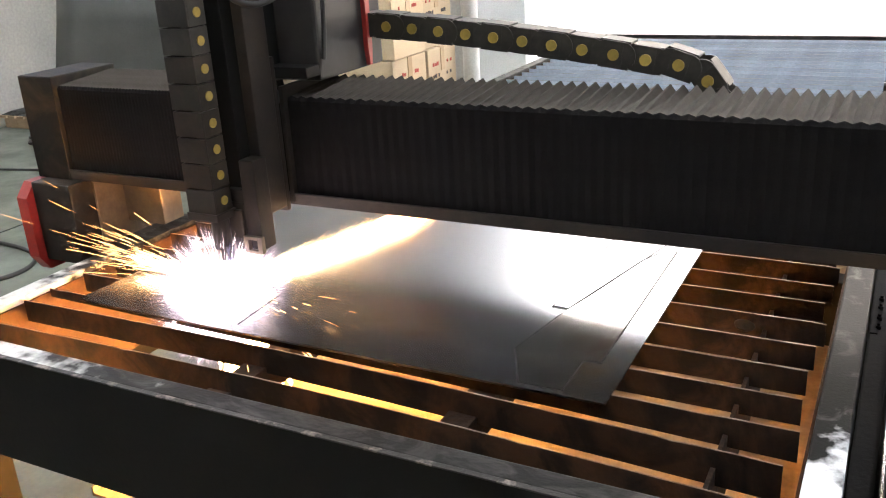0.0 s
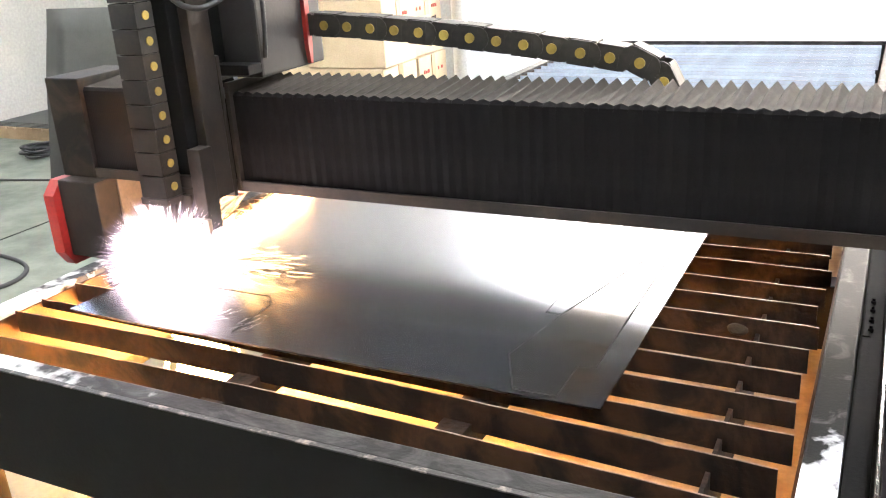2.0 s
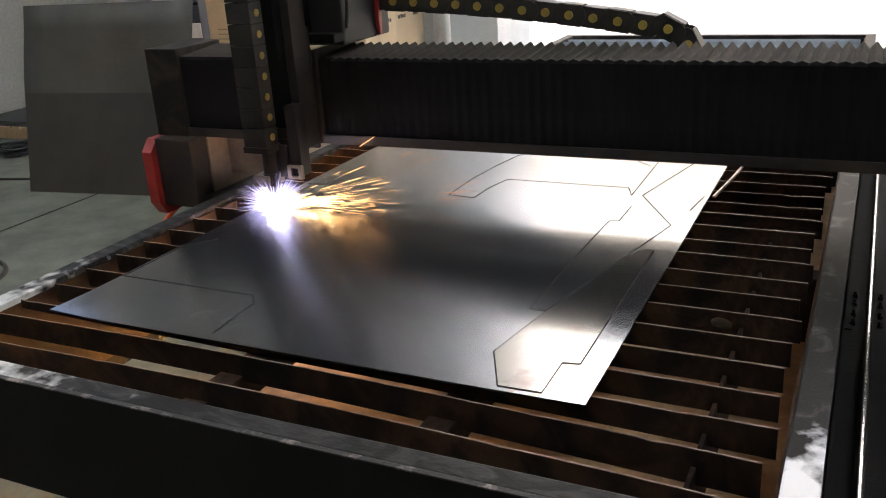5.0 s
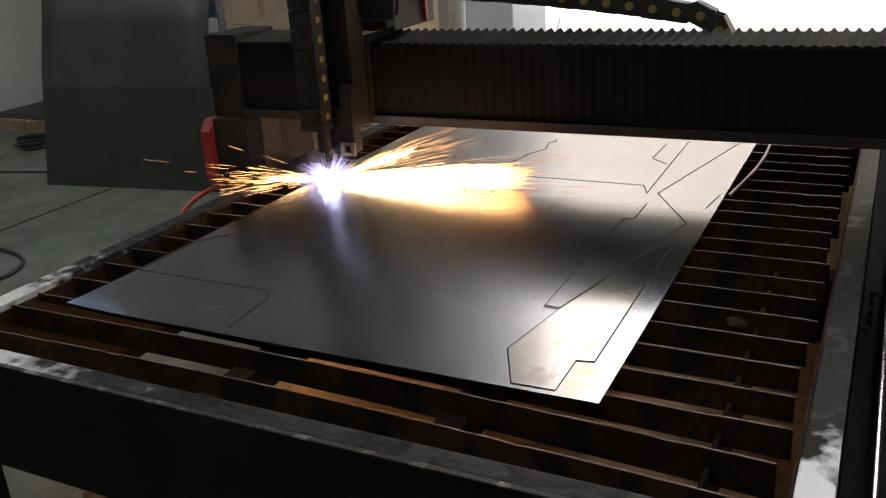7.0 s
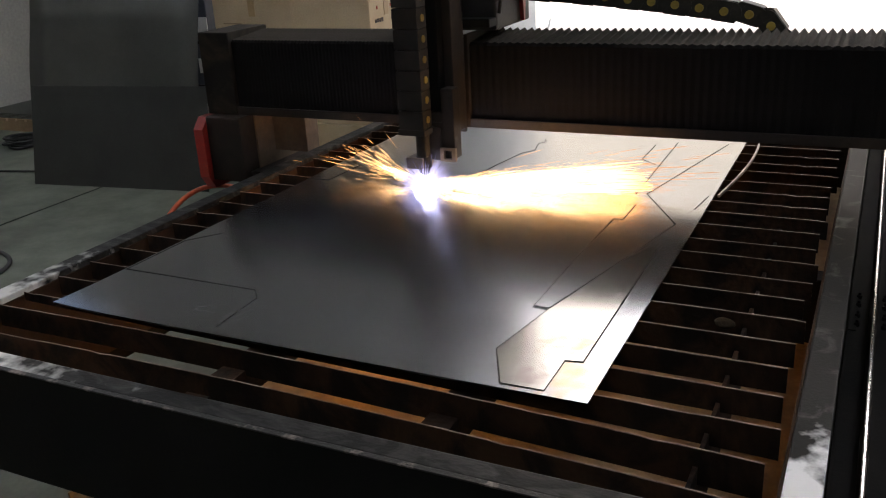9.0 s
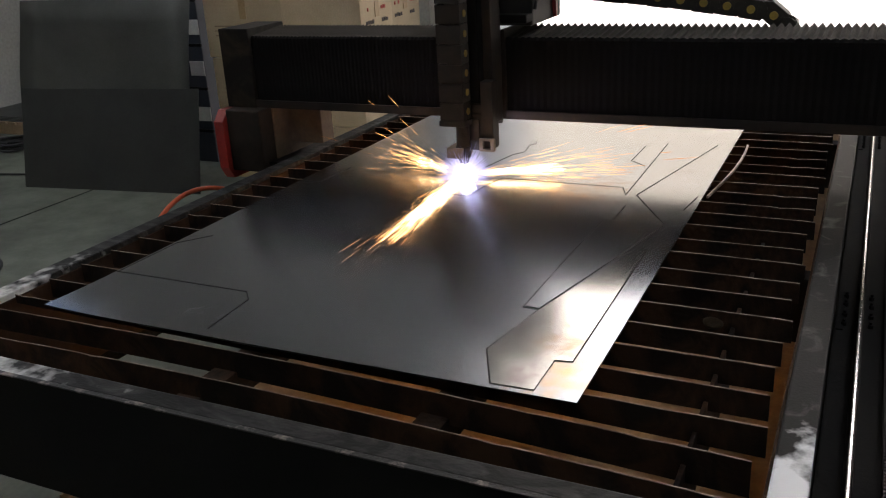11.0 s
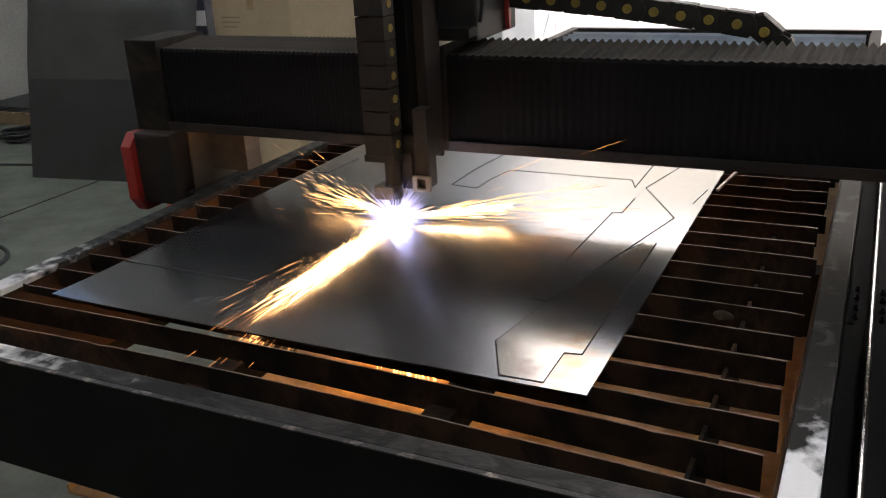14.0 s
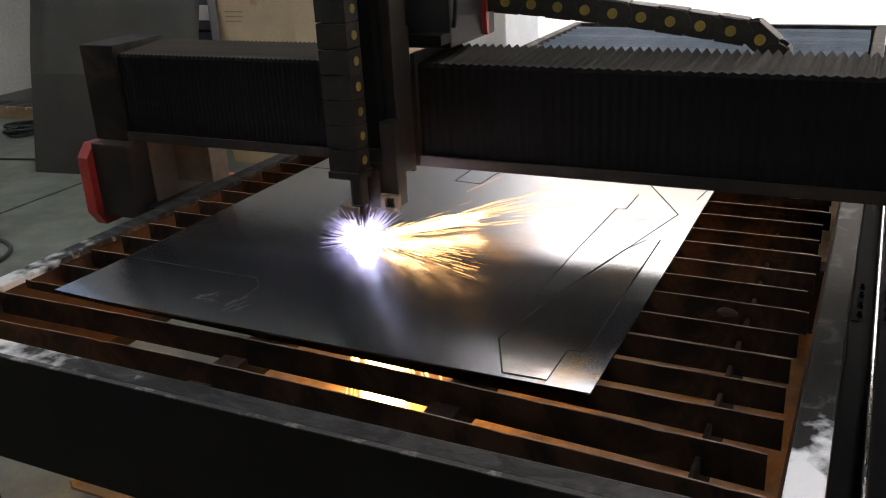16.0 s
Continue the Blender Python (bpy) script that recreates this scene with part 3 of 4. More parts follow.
for k in range(30):
    cx, cy = (0.335 if k % 2 else 0.425) + 0.05 * rs.random(), 0.055 + 0.075 * rs.random()
    a, ln = radians(rs.gauss(70 if k % 3 else 15, 10)), rs.uniform(0.010, 0.028)
    u_, v_ = Vector((math.cos(a), math.sin(a), 0)), Vector((-math.sin(a), math.cos(a), 0)) * 0.0004
    c = Vector((cx, cy, sheet_z(cx, cy) + 0.0006))
    bm.faces.new([bm.verts.new(c + p_) for p_ in (-u_ * ln / 2 - v_, u_ * ln / 2 - v_, u_ * ln / 2 + v_, -u_ * ln / 2 + v_)])
part("scratch_marks", bm, M["scratch"], sheet, "faint hand-scratched marks")["kind"] = "stuff"

# curled offcut strip on the slats beside the sheet
bm = bmesh.new()
prev = None
for i in range(25):
    u = i / 24
    c = Vector((1.262 + 0.045 * math.sin(u * 1.9) - 0.012 * u, 1.195 + 0.60 * u, TOP + 0.001))
    row = [bm.verts.new(c + Vector((dx, 0, dz))) for dx, dz in ((-0.003, -0.004), (0.003, -0.004), (0.003, 0.003), (-0.003, 0.003))]
    if prev:
        for k in range(4):
            bm.faces.new((prev[k], row[k], row[(k + 1) % 4], prev[(k + 1) % 4]))
    else:
        bm.faces.new(row)
    prev = row
bm.faces.new(prev[::-1])
bmesh.ops.recalc_face_normals(bm, faces=bm.faces)
tagged(part("offcut_strip", bm, M["edge"]), "thin bright curved steel offcut lying on the slats", "offcut")

# round slag lump between the slats
bm = bmesh.new()
bmesh.ops.create_icosphere(bm, subdivisions=3, radius=0.021)
for v in bm.verts:
    v.co *= 1 + 0.25 * noise.noise(v.co * 40)
    v.co.z *= 0.5
tagged(part("slag_lump", bm, M["slag"], loc=(1.400, 0.452, 0.769)), "round grey lump of slag resting on a slat support", "slag")


# ---- the gantry: its front lies at y = 0 of its own space, at floor level ----
gantry = thing("gantry", "black gantry beam on red-capped end carriages over the table", "gantry")
GB, GT = 0.952, 1.205
part("beam", boxes((-0.47, 1.87, 0.035, 0.185, GB + 0.012, GT - 0.02), bevel=0.006), M["paint"], gantry, "black steel beam behind the bellows")
part("lower_flange", boxes((-0.47, 1.87, -0.004, 0.20, GB, GB + 0.012), (-0.47, 1.87, -0.010, -0.004, GB - 0.002, GB + 0.026), bevel=0.001), M["darkmetal"], gantry, "brown dirty lower edge strip")
for x0, x1 in ((-0.535, -0.405), (1.805, 1.935)):
    part("end_box", boxes((x0, x1, -0.012, 0.215, GB - 0.004, GT + 0.03), bevel=0.004), M["tan"] if x0 < 0 else M["paint"], gantry, "smoke-blackened steel end box" if x0 < 0 else "black painted end box")
    out = x0 if x0 < 0 else x1
    sg = 1 if x0 < 0 else -1
    foot = part("end_carriage", boxes((min(out + sg * 0.02, out + sg * 0.17), max(out + sg * 0.02, out + sg * 0.17), -0.06, 0.34, 0.715, GB - 0.004), bevel=0.006), M["darkmetal"], gantry, "dirty brown end carriage")
    prof = [(-0.085, 0.73), (-0.055, 0.685), (0.30, 0.685), (0.33, 0.73), (0.33, 0.90), (0.30, 0.945), (-0.05, 0.945), (-0.085, 0.905)]
    part("end_cover", extrude_profile(prof, "x", out - sg * 0.018, out + sg * 0.022), M["red"], foot, "red enamel end cover with clipped corners")
    xi = out + sg * 0.17
    bm = boxes((min(xi, xi + sg * 0.008), max(xi, xi + sg * 0.008), 0.02, 0.30, 0.715, GB - 0.006), bevel=0.002)
    part("side_plate", bm, M["beige"], foot, "dirty beige side plate")
    if sg > 0:
        part("stiffener", boxes((xi - 0.06, xi + 0.15, 0.12, 0.20, GB - 0.16, GB - 0.002), bevel=0.003), M["beige"], foot, "dirty beige bracket plate")
        part("foot_shelf", boxes((out + 0.10, out + 0.32, -0.03, 0.32, 0.735, 0.750), bevel=0.002), M["darkmetal"], foot)
        for y in (-0.02, 0.20):
            part("rail_block", boxes((out + 0.245, out + 0.31, y, y + 0.11, 0.690, 0.735), bevel=0.003), M["darkmetal"], foot)
part("chain_trough", boxes((-0.40, 1.84, 0.215, 0.222, 1.01, 1.10), (-0.40, 1.84, 0.222, 0.32, 1.005, 1.012), (-0.40, 1.84, 0.32, 0.326, 1.005, 1.10)), M["darkmetal"], gantry, "thin steel trough behind the beam")


# ---- bellows: pleats of black cloth, paler on top, that slide with the cutting head ----
def pleat_mesh(name, width, depth):
    bm = bmesh.new()
    path = [(0.004, GB + 0.018), (0.004, GT - 0.006), (0.009, GT), (0.195, GT + 0.006), (0.205, GT - 0.03)]
    outw = [(-0.13, 0), (-0.13, 0.05), (-0.1, 0.32), (0.2, 1.0), (0.8, 0.2)]
    cols = []
    for x, d in ((-width / 2, 0.0), (-0.0012, depth), (0.0012, depth), (width / 2, 0.0)):
        cols.append([bm.verts.new((x, y + o[0] * d, z + o[1] * d)) for k, ((y, z), o) in enumerate(zip(path, outw))])
    for a, b in zip(cols, cols[1:]):
        for i in range(len(path) - 1):
            # Top faces take the paler grey, the others the near-black cloth.
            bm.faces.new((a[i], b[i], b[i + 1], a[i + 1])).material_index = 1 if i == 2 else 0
    bmesh.ops.recalc_face_normals(bm, faces=bm.faces)
    me = bpy.data.meshes.new(name)
    bm.to_mesh(me)
    bm.free()
    me.materials.append(M["bellows"])
    me.materials.append(M["bellows_top"])
    return me


bellows_right = thing("bellows", "black pleated bellows, paler on top, covering the gantry beam", "bellows", group="bellows of the gantry")
bellows_left = thing("bellows", "black pleated bellows squeezed beside the cutting head", "bellows", group="bellows of the gantry")
NP = 54
PLEATS = {1: [], -1: []}
for side, par, width, depth in ((1, bellows_right, 0.031, 0.0175), (-1, bellows_left, 0.017, 0.013)):
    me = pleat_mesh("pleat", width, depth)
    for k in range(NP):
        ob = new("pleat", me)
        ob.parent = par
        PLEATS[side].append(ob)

# ---- cutting head: x = 0 under the torch, y = 0 at the torch, floor at z = 0 ----
head = thing("torch_lifter", "dark dirty torch lifter with a vertical drag chain and plasma torch", "torch lifter")
part("slide_plate", boxes((-0.085, 0.064, 0.168, 0.182, GB - 0.012, GT + 0.10), bevel=0.003), M["darkmetal"], head, "dark slide plate on the beam")
part("lifter_column", boxes((-0.055, 0.040, 0.050, 0.166, 0.985, 1.62), bevel=0.004), M["paint"], head, "black lifter housing")
part("front_strip", boxes((0.041, 0.070, 0.084, 0.160, 0.955, 1.62), bevel=0.003), M["darkmetal"], head, "brown dirty steel strip")
arm = part("torch_arm", boxes((0.050, 0.090, 0.030, 0.078, 0.890, 1.10), bevel=0.003), M["darkmetal"], head, "brown arm beside the torch")
bm = boxes((0.046, 0.058, 0.018, 0.030, 0.885, 0.925), (0.084, 0.096, 0.018, 0.030, 0.885, 0.925), (0.058, 0.084, 0.018, 0.030, 0.885, 0.892), (0.058, 0.084, 0.018, 0.030, 0.918, 0.925))
part("clamp_eye", bm, M["beige"], arm, "square beige clamp with a round hole")
bm = bmesh.new()
rod(bm, (0, 0, 0.905), (0, 0, 1.0), 0.021, seg=24)
rod(bm, (0, 0, 0.870), (0, 0, 0.905), 0.024, seg=24)
rod(bm, (0, 0, 0.836), (0, 0, 0.870), 0.009, 0.020, seg=24)
torch = part("torch", bm, M["darkmetal"], head, "dark cylindrical plasma torch")
part("torch_clamp", boxes((-0.046, 0.010, -0.028, 0.05, 0.868, 0.902), bevel=0.003), M["beige"], torch, "beige block clamping the torch")
part("torch_mount", boxes((-0.034, 0.072, 0.031, 0.066, 0.884, 1.0), (-0.026, 0.046, 0.022, 0.031, 0.915, 0.985), bevel=0.003), M["darkmetal"], head, "dark block that carries the torch")
part("arm_bridge", boxes((0.0, 0.055, 0.035, 0.075, 0.985, 1.03), bevel=0.003), M["darkmetal"], head)
for k in range(12):
    z = 0.985 + 0.0585 * k
    bm = boxes((-0.060, 0.020, -0.030, -0.025, z + 0.002, z + 0.0565), (-0.060, -0.054, -0.025, 0.027, z + 0.001, z + 0.0575), (0.014, 0.020, -0.025, 0.027, z + 0.001, z + 0.0575), (-0.058, 0.018, 0.025, 0.029, z + 0.004, z + 0.055), bevel=0.001)
    link = part("chain_link", bm, M["darkmetal"] if k < 6 else M["chain"], head)
    bm = bmesh.new()
    rod(bm, (0.0195, 0.001, z + 0.029), (0.0225, 0.001, z + 0.029), 0.0105, seg=18)
    part("plug", bm, M["yellow"], link, "yellow round plug")
part("chain_end", boxes((-0.064, 0.024, -0.033, 0.033, 0.970, 0.988), bevel=0.002), M["darkmetal"], head)
part("bellows_frame", boxes((0.060, 0.072, -0.012 + 0.20, 0.40, GB + 0.004, GT + 0.03), bevel=0.002), M["darkmetal"], head, "dark steel end frame of the bellows")
part("motor_box", boxes((-0.055, 0.150, 0.237, 0.52, GT + 0.035, 1.60), bevel=0.008), M["greybox"], head, "grey sheet metal motor box")
part("carrier_bracket", boxes((-0.06, 0.15, 0.182, 0.236, GT + 0.05, GT + 0.075), (-0.05, 0.04, 0.182, 0.236, GT + 0.075, 1.5), bevel=0.003), M["paint"], head)
part("red_sleeve", extrude_profile([(0.430, 1.62), (0.448, 1.62), (0.450, 1.29), (0.444, 1.246), (0.436, 1.246), (0.430, 1.29)], "x", 0.1505, 0.163), M["red"], head, "red cable sleeve")
tube("cable", [(0.160, 0.26, 1.62), (0.170, 0.25, 1.44), (0.168, 0.245, 1.35), (0.154, 0.25, 1.29)], 0.006, M["rubber"], "", "", head)
tube("cable", [(0.03, 0.05, 1.62), (0.05, 0.02, 1.50), (0.09, 0.03, 1.42), (0.13, 0.12, 1.42), (0.15, 0.232, 1.50)], 0.007, M["rubber"], "black torch lead", "", head)

# ---- drag chain behind the beam ----
chain = thing("drag_chain", "black plastic drag chain with yellow plugs above the beam", "drag chain")
PITCH, NL = 0.0705, 25


def link_mesh(inset):
    bm = bmesh.new()
    for y0 in (-0.034 + inset, 0.028 - inset):
        for xc in (-0.020, 0.020):
            rod(bm, (xc, y0 + 0.0005, 0), (xc, y0 + 0.0055, 0), 0.029, seg=24)
        box(bm, -0.020, 0.020, y0, y0 + 0.006, -0.029, 0.029, bevel=0.001)
    box(bm, -0.034, 0.034, -0.028 + inset, 0.028 - inset, 0.026, 0.031 - inset, bevel=0.0015)
    box(bm, -0.034, 0.034, -0.028 + inset, 0.028 - inset, -0.031 + inset, -0.026, bevel=0.0015)
    me = bpy.data.meshes.new("chain_link")
    bm.to_mesh(me)
    bm.free()
    me.materials.append(M["chain"])
    return me


bm2 = bmesh.new()
rod(bm2, (0, -0.0315, 0), (0, -0.0375, 0), 0.0125, seg=18)
pm = bpy.data.meshes.new("plug")
bm2.to_mesh(pm)
bm2.free()
pm.materials.append(M["yellow"])
link_kinds = (link_mesh(0.0), link_mesh(0.0018))
LINKS = []
for k in range(NL):
    ob = new("chain_link", link_kinds[k % 2])
    ob.parent = chain
    pg = new("plug", pm)
    pg["label"] = "yellow round plug"
    pg.parent = ob
    LINKS.append(ob)


# ---- the arc and the sparks ----
def streaks(count, length, spread, thick, seed, origin=0.0, along=(1, 0, 0), power=1.0, droop=0.0, uniform=False, tail=0.0, cap=9.0):
    """Thin spindles thrown out from the origin along an axis."""
    r = random.Random(seed)
    bm = bmesh.new()
    base = Vector(along).to_track_quat("X", "Z")
    for _ in range(count):
        if uniform:
            d = Vector((r.gauss(0, 1), r.gauss(0, 1), r.gauss(0, 1))).normalized()
        else:
            d = Vector((1, r.gauss(0, spread), r.gauss(0, spread))).normalized()
        start = origin + length * (r.random() ** power)
        if tail:
            start = origin - length * tail * math.log(1 - r.random() * (1 - math.exp(-1 / tail)))
        ln = length * r.uniform(0.05, 0.22) * (1.0 if not uniform else 1.4)
        if uniform:
            start, ln = 0.0, min(abs(r.gauss(0, length)), cap * r.uniform(0.8, 1.0))
        t = thick * r.uniform(0.5, 1.3)
        side = d.cross(Vector((0, 0.2, 1))).normalized()
        up = side.cross(d)
        pts = []
        for f, w in ((0.0, 0.35), (0.35, 1.0), (0.8, 0.8), (1.0, 0.05)):
            s_ = start + ln * f
            c = d * s_ + Vector((0, 0, -droop * s_ * s_))
            pts.append([base @ (c + (side * math.cos(a) + up * math.sin(a)) * t * w) for a in (0, 2.094, 4.189)])
        vs = [[bm.verts.new(q) for q in row] for row in pts]
        for a, b in zip(vs, vs[1:]):
            for k in range(3):
                bm.faces.new((a[k], a[(k + 1) % 3], b[(k + 1) % 3], b[k]))
    return bm


def droplets(count, size, seed, sigma=0.0, reach=0.0, spread=0.0, power=1.0):
    """Tiny molten drops: a ball of them round the origin, or a plume along x."""
    r = random.Random(seed)
    verts, faces = [], []
    for k in range(count):
        if reach:
            s_ = -reach * power * math.log(1 - r.random() * (1 - math.exp(-1 / power)))
            w = 0.004 + spread * s_
            c = (s_, r.gauss(0, w), r.gauss(0, w))
        else:
            c = tuple(r.gauss(0, sigma) for _ in range(3))
        t = size * r.uniform(0.6, 1.4)
        a = r.uniform(0, 2.1)
        b = 4 * k
        verts.append((c[0] + 9 * t, c[1], c[2]) if reach else (c[0], c[1], c[2] + t))
        verts += [(c[0] + t * math.cos(a + q * 2.094), c[1] + t * math.sin(a + q * 2.094), c[2] - t * 0.4) for q in range(3)]
        faces += [(b, b + 1, b + 2), (b, b + 2, b + 3), (b, b + 3, b + 1), (b + 1, b + 3, b + 2)]
    me = bpy.data.meshes.new("droplets")
    me.from_pydata(verts, [], faces)
    bm = bmesh.new()
    bm.from_mesh(me)
    bpy.data.meshes.remove(me)
    return bm


bm = bmesh.new()
bmesh.ops.create_icosphere(bm, subdivisions=3, radius=0.038)
for v in bm.verts:
    v.co *= 1 + 0.2 * noise.noise(v.co * 60)
arc = thing("plasma_arc", "blinding white-violet plasma arc where the torch meets the sheet", "arc")
part("core", bm, M["arc"], arc, "white-violet arc core")
# Thin emitting spikes model the violet bloom round the core.
part("ray_burst", streaks(6000, 0.052, 0, 0.0006, 7, uniform=True, cap=0.135), M["rays"], arc, "fine violet-white spikes for the glare round the arc")["kind"] = "stuff"
part("molten_spray", streaks(500, 0.42, 0.12, 0.0009, 8, origin=0.02, along=(0.14, -0.05, -1)), M["drip"], arc, "orange molten spray below the sheet")["kind"] = "stuff"

# Sparks round the arc, swollen into a glowing dome for overexposure and bloom.
cloud = thing("glare_cloud", "glowing dome of sparks, swollen to stand for the glare round the arc", "sparks", group="cutting sparks")
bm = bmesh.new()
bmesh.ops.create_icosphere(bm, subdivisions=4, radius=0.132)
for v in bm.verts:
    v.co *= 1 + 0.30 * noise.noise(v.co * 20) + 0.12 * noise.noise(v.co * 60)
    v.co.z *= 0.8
part("cloud_core", bm, M["cloud"], cloud, "solid glowing core standing for the overexposed centre")
part("cloud_burst", streaks(10000, 0.105, 0, 0.0005, 41, uniform=True, cap=0.185), M["cloud"], cloud, "fine glowing spikes that soften the edge of the glare")["kind"] = "stuff"
part("glare_halo", streaks(9000, 0.17, 0, 0.0004, 43, uniform=True, cap=0.20), M["haze"], cloud, "rose-white spikes standing for the bloom halo")["kind"] = "stuff"
fall = thing("molten_fall", "orange-hot molten metal pouring from the cut into the tray", "molten metal")
part("molten_shower", streaks(700, 0.40, 0.16, 0.0016, 42, origin=0.02, along=(0.16, -0.05, -1)), M["melt"], fall, "yellow-hot drops falling under the sheet")["kind"] = "stuff"
bm = bmesh.new()
rows = []
for k in range(15):
    f = k / 14
    w = 0.020 * (1 + 0.5 * noise.noise((k * 0.9, 3, 1))) * (0.7 + 0.5 * f)
    c = Vector((0.02 + 0.06 * f, -0.03 * f, -0.06 - 0.37 * f))
    rows.append([bm.verts.new(c + Vector((w * math.cos(a * 0.785), w * math.sin(a * 0.785), 0))) for a in range(8)])
for a, b in zip(rows, rows[1:]):
    for k in range(8):
        bm.faces.new((a[k], a[(k + 1) % 8], b[(k + 1) % 8], b[k]))
part("molten_stream", bm, M["stream"], fall, "orange-hot molten stream under the sheet")
bm = bmesh.new()
bmesh.ops.create_icosphere(bm, subdivisions=3, radius=0.07)
for v in bm.verts:
    v.co *= 1 + 0.35 * noise.noise(v.co * 18)
    v.co.z *= 0.12
    v.co += Vector((0.06, -0.03, -0.441))
part("molten_puddle", bm, M["stream"], fall, "glowing puddle of slag on the tray")
jet_main = thing("spark_jet", "dense white-orange jet of cutting sparks", "sparks", group="cutting sparks")
part("flame", streaks(8500, 0.56, 0.030, 0.0008, 11, tail=0.60), M["spark"], jet_main, "dense white-hot root of the jet")["kind"] = "stuff"
part("ember_mist", droplets(18000, 0.0006, 14, reach=0.58, spread=0.038, power=0.60), M["ember"], jet_main, "orange mist of fine molten drops")["kind"] = "stuff"
part("spark", streaks(420, 0.60, 0.050, 0.0006, 12, origin=0.05, tail=0.55), M["thinspark"], jet_main)["kind"] = "stuff"
part("spark_trail", streaks(70, 0.66, 0.075, 0.0006, 13, origin=0.12), M["thinspark"], jet_main)["kind"] = "stuff"
jet_side = thing("spark_jet", "thin orange spray of cutting sparks", "sparks", group="cutting sparks")
part("flame", streaks(300, 0.28, 0.030, 0.0006, 21, tail=0.4), M["spark"], jet_side)["kind"] = "stuff"
part("stray_spark", streaks(26, 0.62, 0.18, 0.0006, 23, origin=0.08), M["thinspark"], jet_side)["kind"] = "stuff"
part("spark", streaks(260, 0.46, 0.060, 0.0005, 22, origin=0.03, tail=0.5), M["thinspark"], jet_side)["kind"] = "stuff"
jet_back = thing("spark_jet", "loose orange spray of cutting sparks", "sparks", group="cutting sparks")
part("flame", streaks(90, 0.18, 0.045, 0.0006, 31, tail=0.4), M["spark"], jet_back)["kind"] = "stuff"
part("stray_spark", streaks(16, 0.46, 0.22, 0.0006, 33, origin=0.08), M["thinspark"], jet_back)["kind"] = "stuff"
part("spark", streaks(260, 0.32, 0.085, 0.0006, 32, origin=0.02, tail=0.55), M["thinspark"], jet_back)["kind"] = "stuff"

# a handful of drops that bounce along the sheet and fall off its front edge
swarm = thing("spark_swarm", "swarm of bouncing molten drops crossing the sheet", "sparks", group="cutting sparks")
bm = bmesh.new()
r_ = random.Random(77)
for k in range(130):
    near = k < 100
    c = Vector((r_.gauss(0, 0.055 if near else 0.28), r_.gauss(0, 0.085 if near else 0.30), abs(r_.gauss(0, 0.028)) + 0.004))
    d = Vector((r_.gauss(0.3, 0.6), r_.gauss(0.5, 0.5), r_.gauss(0.25, 0.4))).normalized() * r_.uniform(0.006, 0.034)
    t_ = r_.uniform(0.0006, 0.0014)
    rod(bm, c, c + d, t_, t_ * 0.3, seg=5)
part("bouncing_drop", bm, M["drop"], swarm)["kind"] = "stuff"

# ---- left side of the hall ----
bm = bmesh.new()
for j in range(9):
    for i in range(9):
        bm.verts.new((1.30 * i / 8, 0.30 * j / 8 + 0.012 * math.sin(i * 0.7 + j), 1.19 * j / 8))
bm.verts.ensure_lookup_table()
for j in range(8):
    for i in range(8):
        a = j * 9 + i
        bm.faces.new((bm.verts[a], bm.verts[a + 1], bm.verts[a + 10], bm.verts[a + 9])).smooth = True
ext = bmesh.ops.extrude_face_region(bm, geom=list(bm.faces))
bmesh.ops.translate(bm, verts=[v for v in ext["geom"] if isinstance(v, bmesh.types.BMVert)], vec=(0, 0.004, 0))
bmesh.ops.recalc_face_normals(bm, faces=bm.faces)
ob = tagged(part("leaning_sheet", bm, M["panel"]), "large dull grey steel sheet standing on the floor, leaning back", "metal sheet")
ob.matrix_world = pose(-3.50, 2.775, 0.0, 0, 0, 8)
bm = boxes((0.0, 1.36, -0.004, 0.0, 0.0, 0.66), bevel=0.001)
bmesh.ops.subdivide_edges(bm, edges=[e for e in bm.edges if e.calc_length() > 1.0], cuts=8)
for v in bm.verts:
    v.co.y += 0.006 * math.sin(v.co.x * 3.1)
ob = tagged(part("leaning_sheet", bm, M["darksheet"]), "low dark steel sheet leaning against a taller one", "metal sheet")
ob.matrix_world = pose(-3.47, 2.755, 0.0, 0, 0, 8) @ pose(0, 0, 0, -13.5, 0, 0)



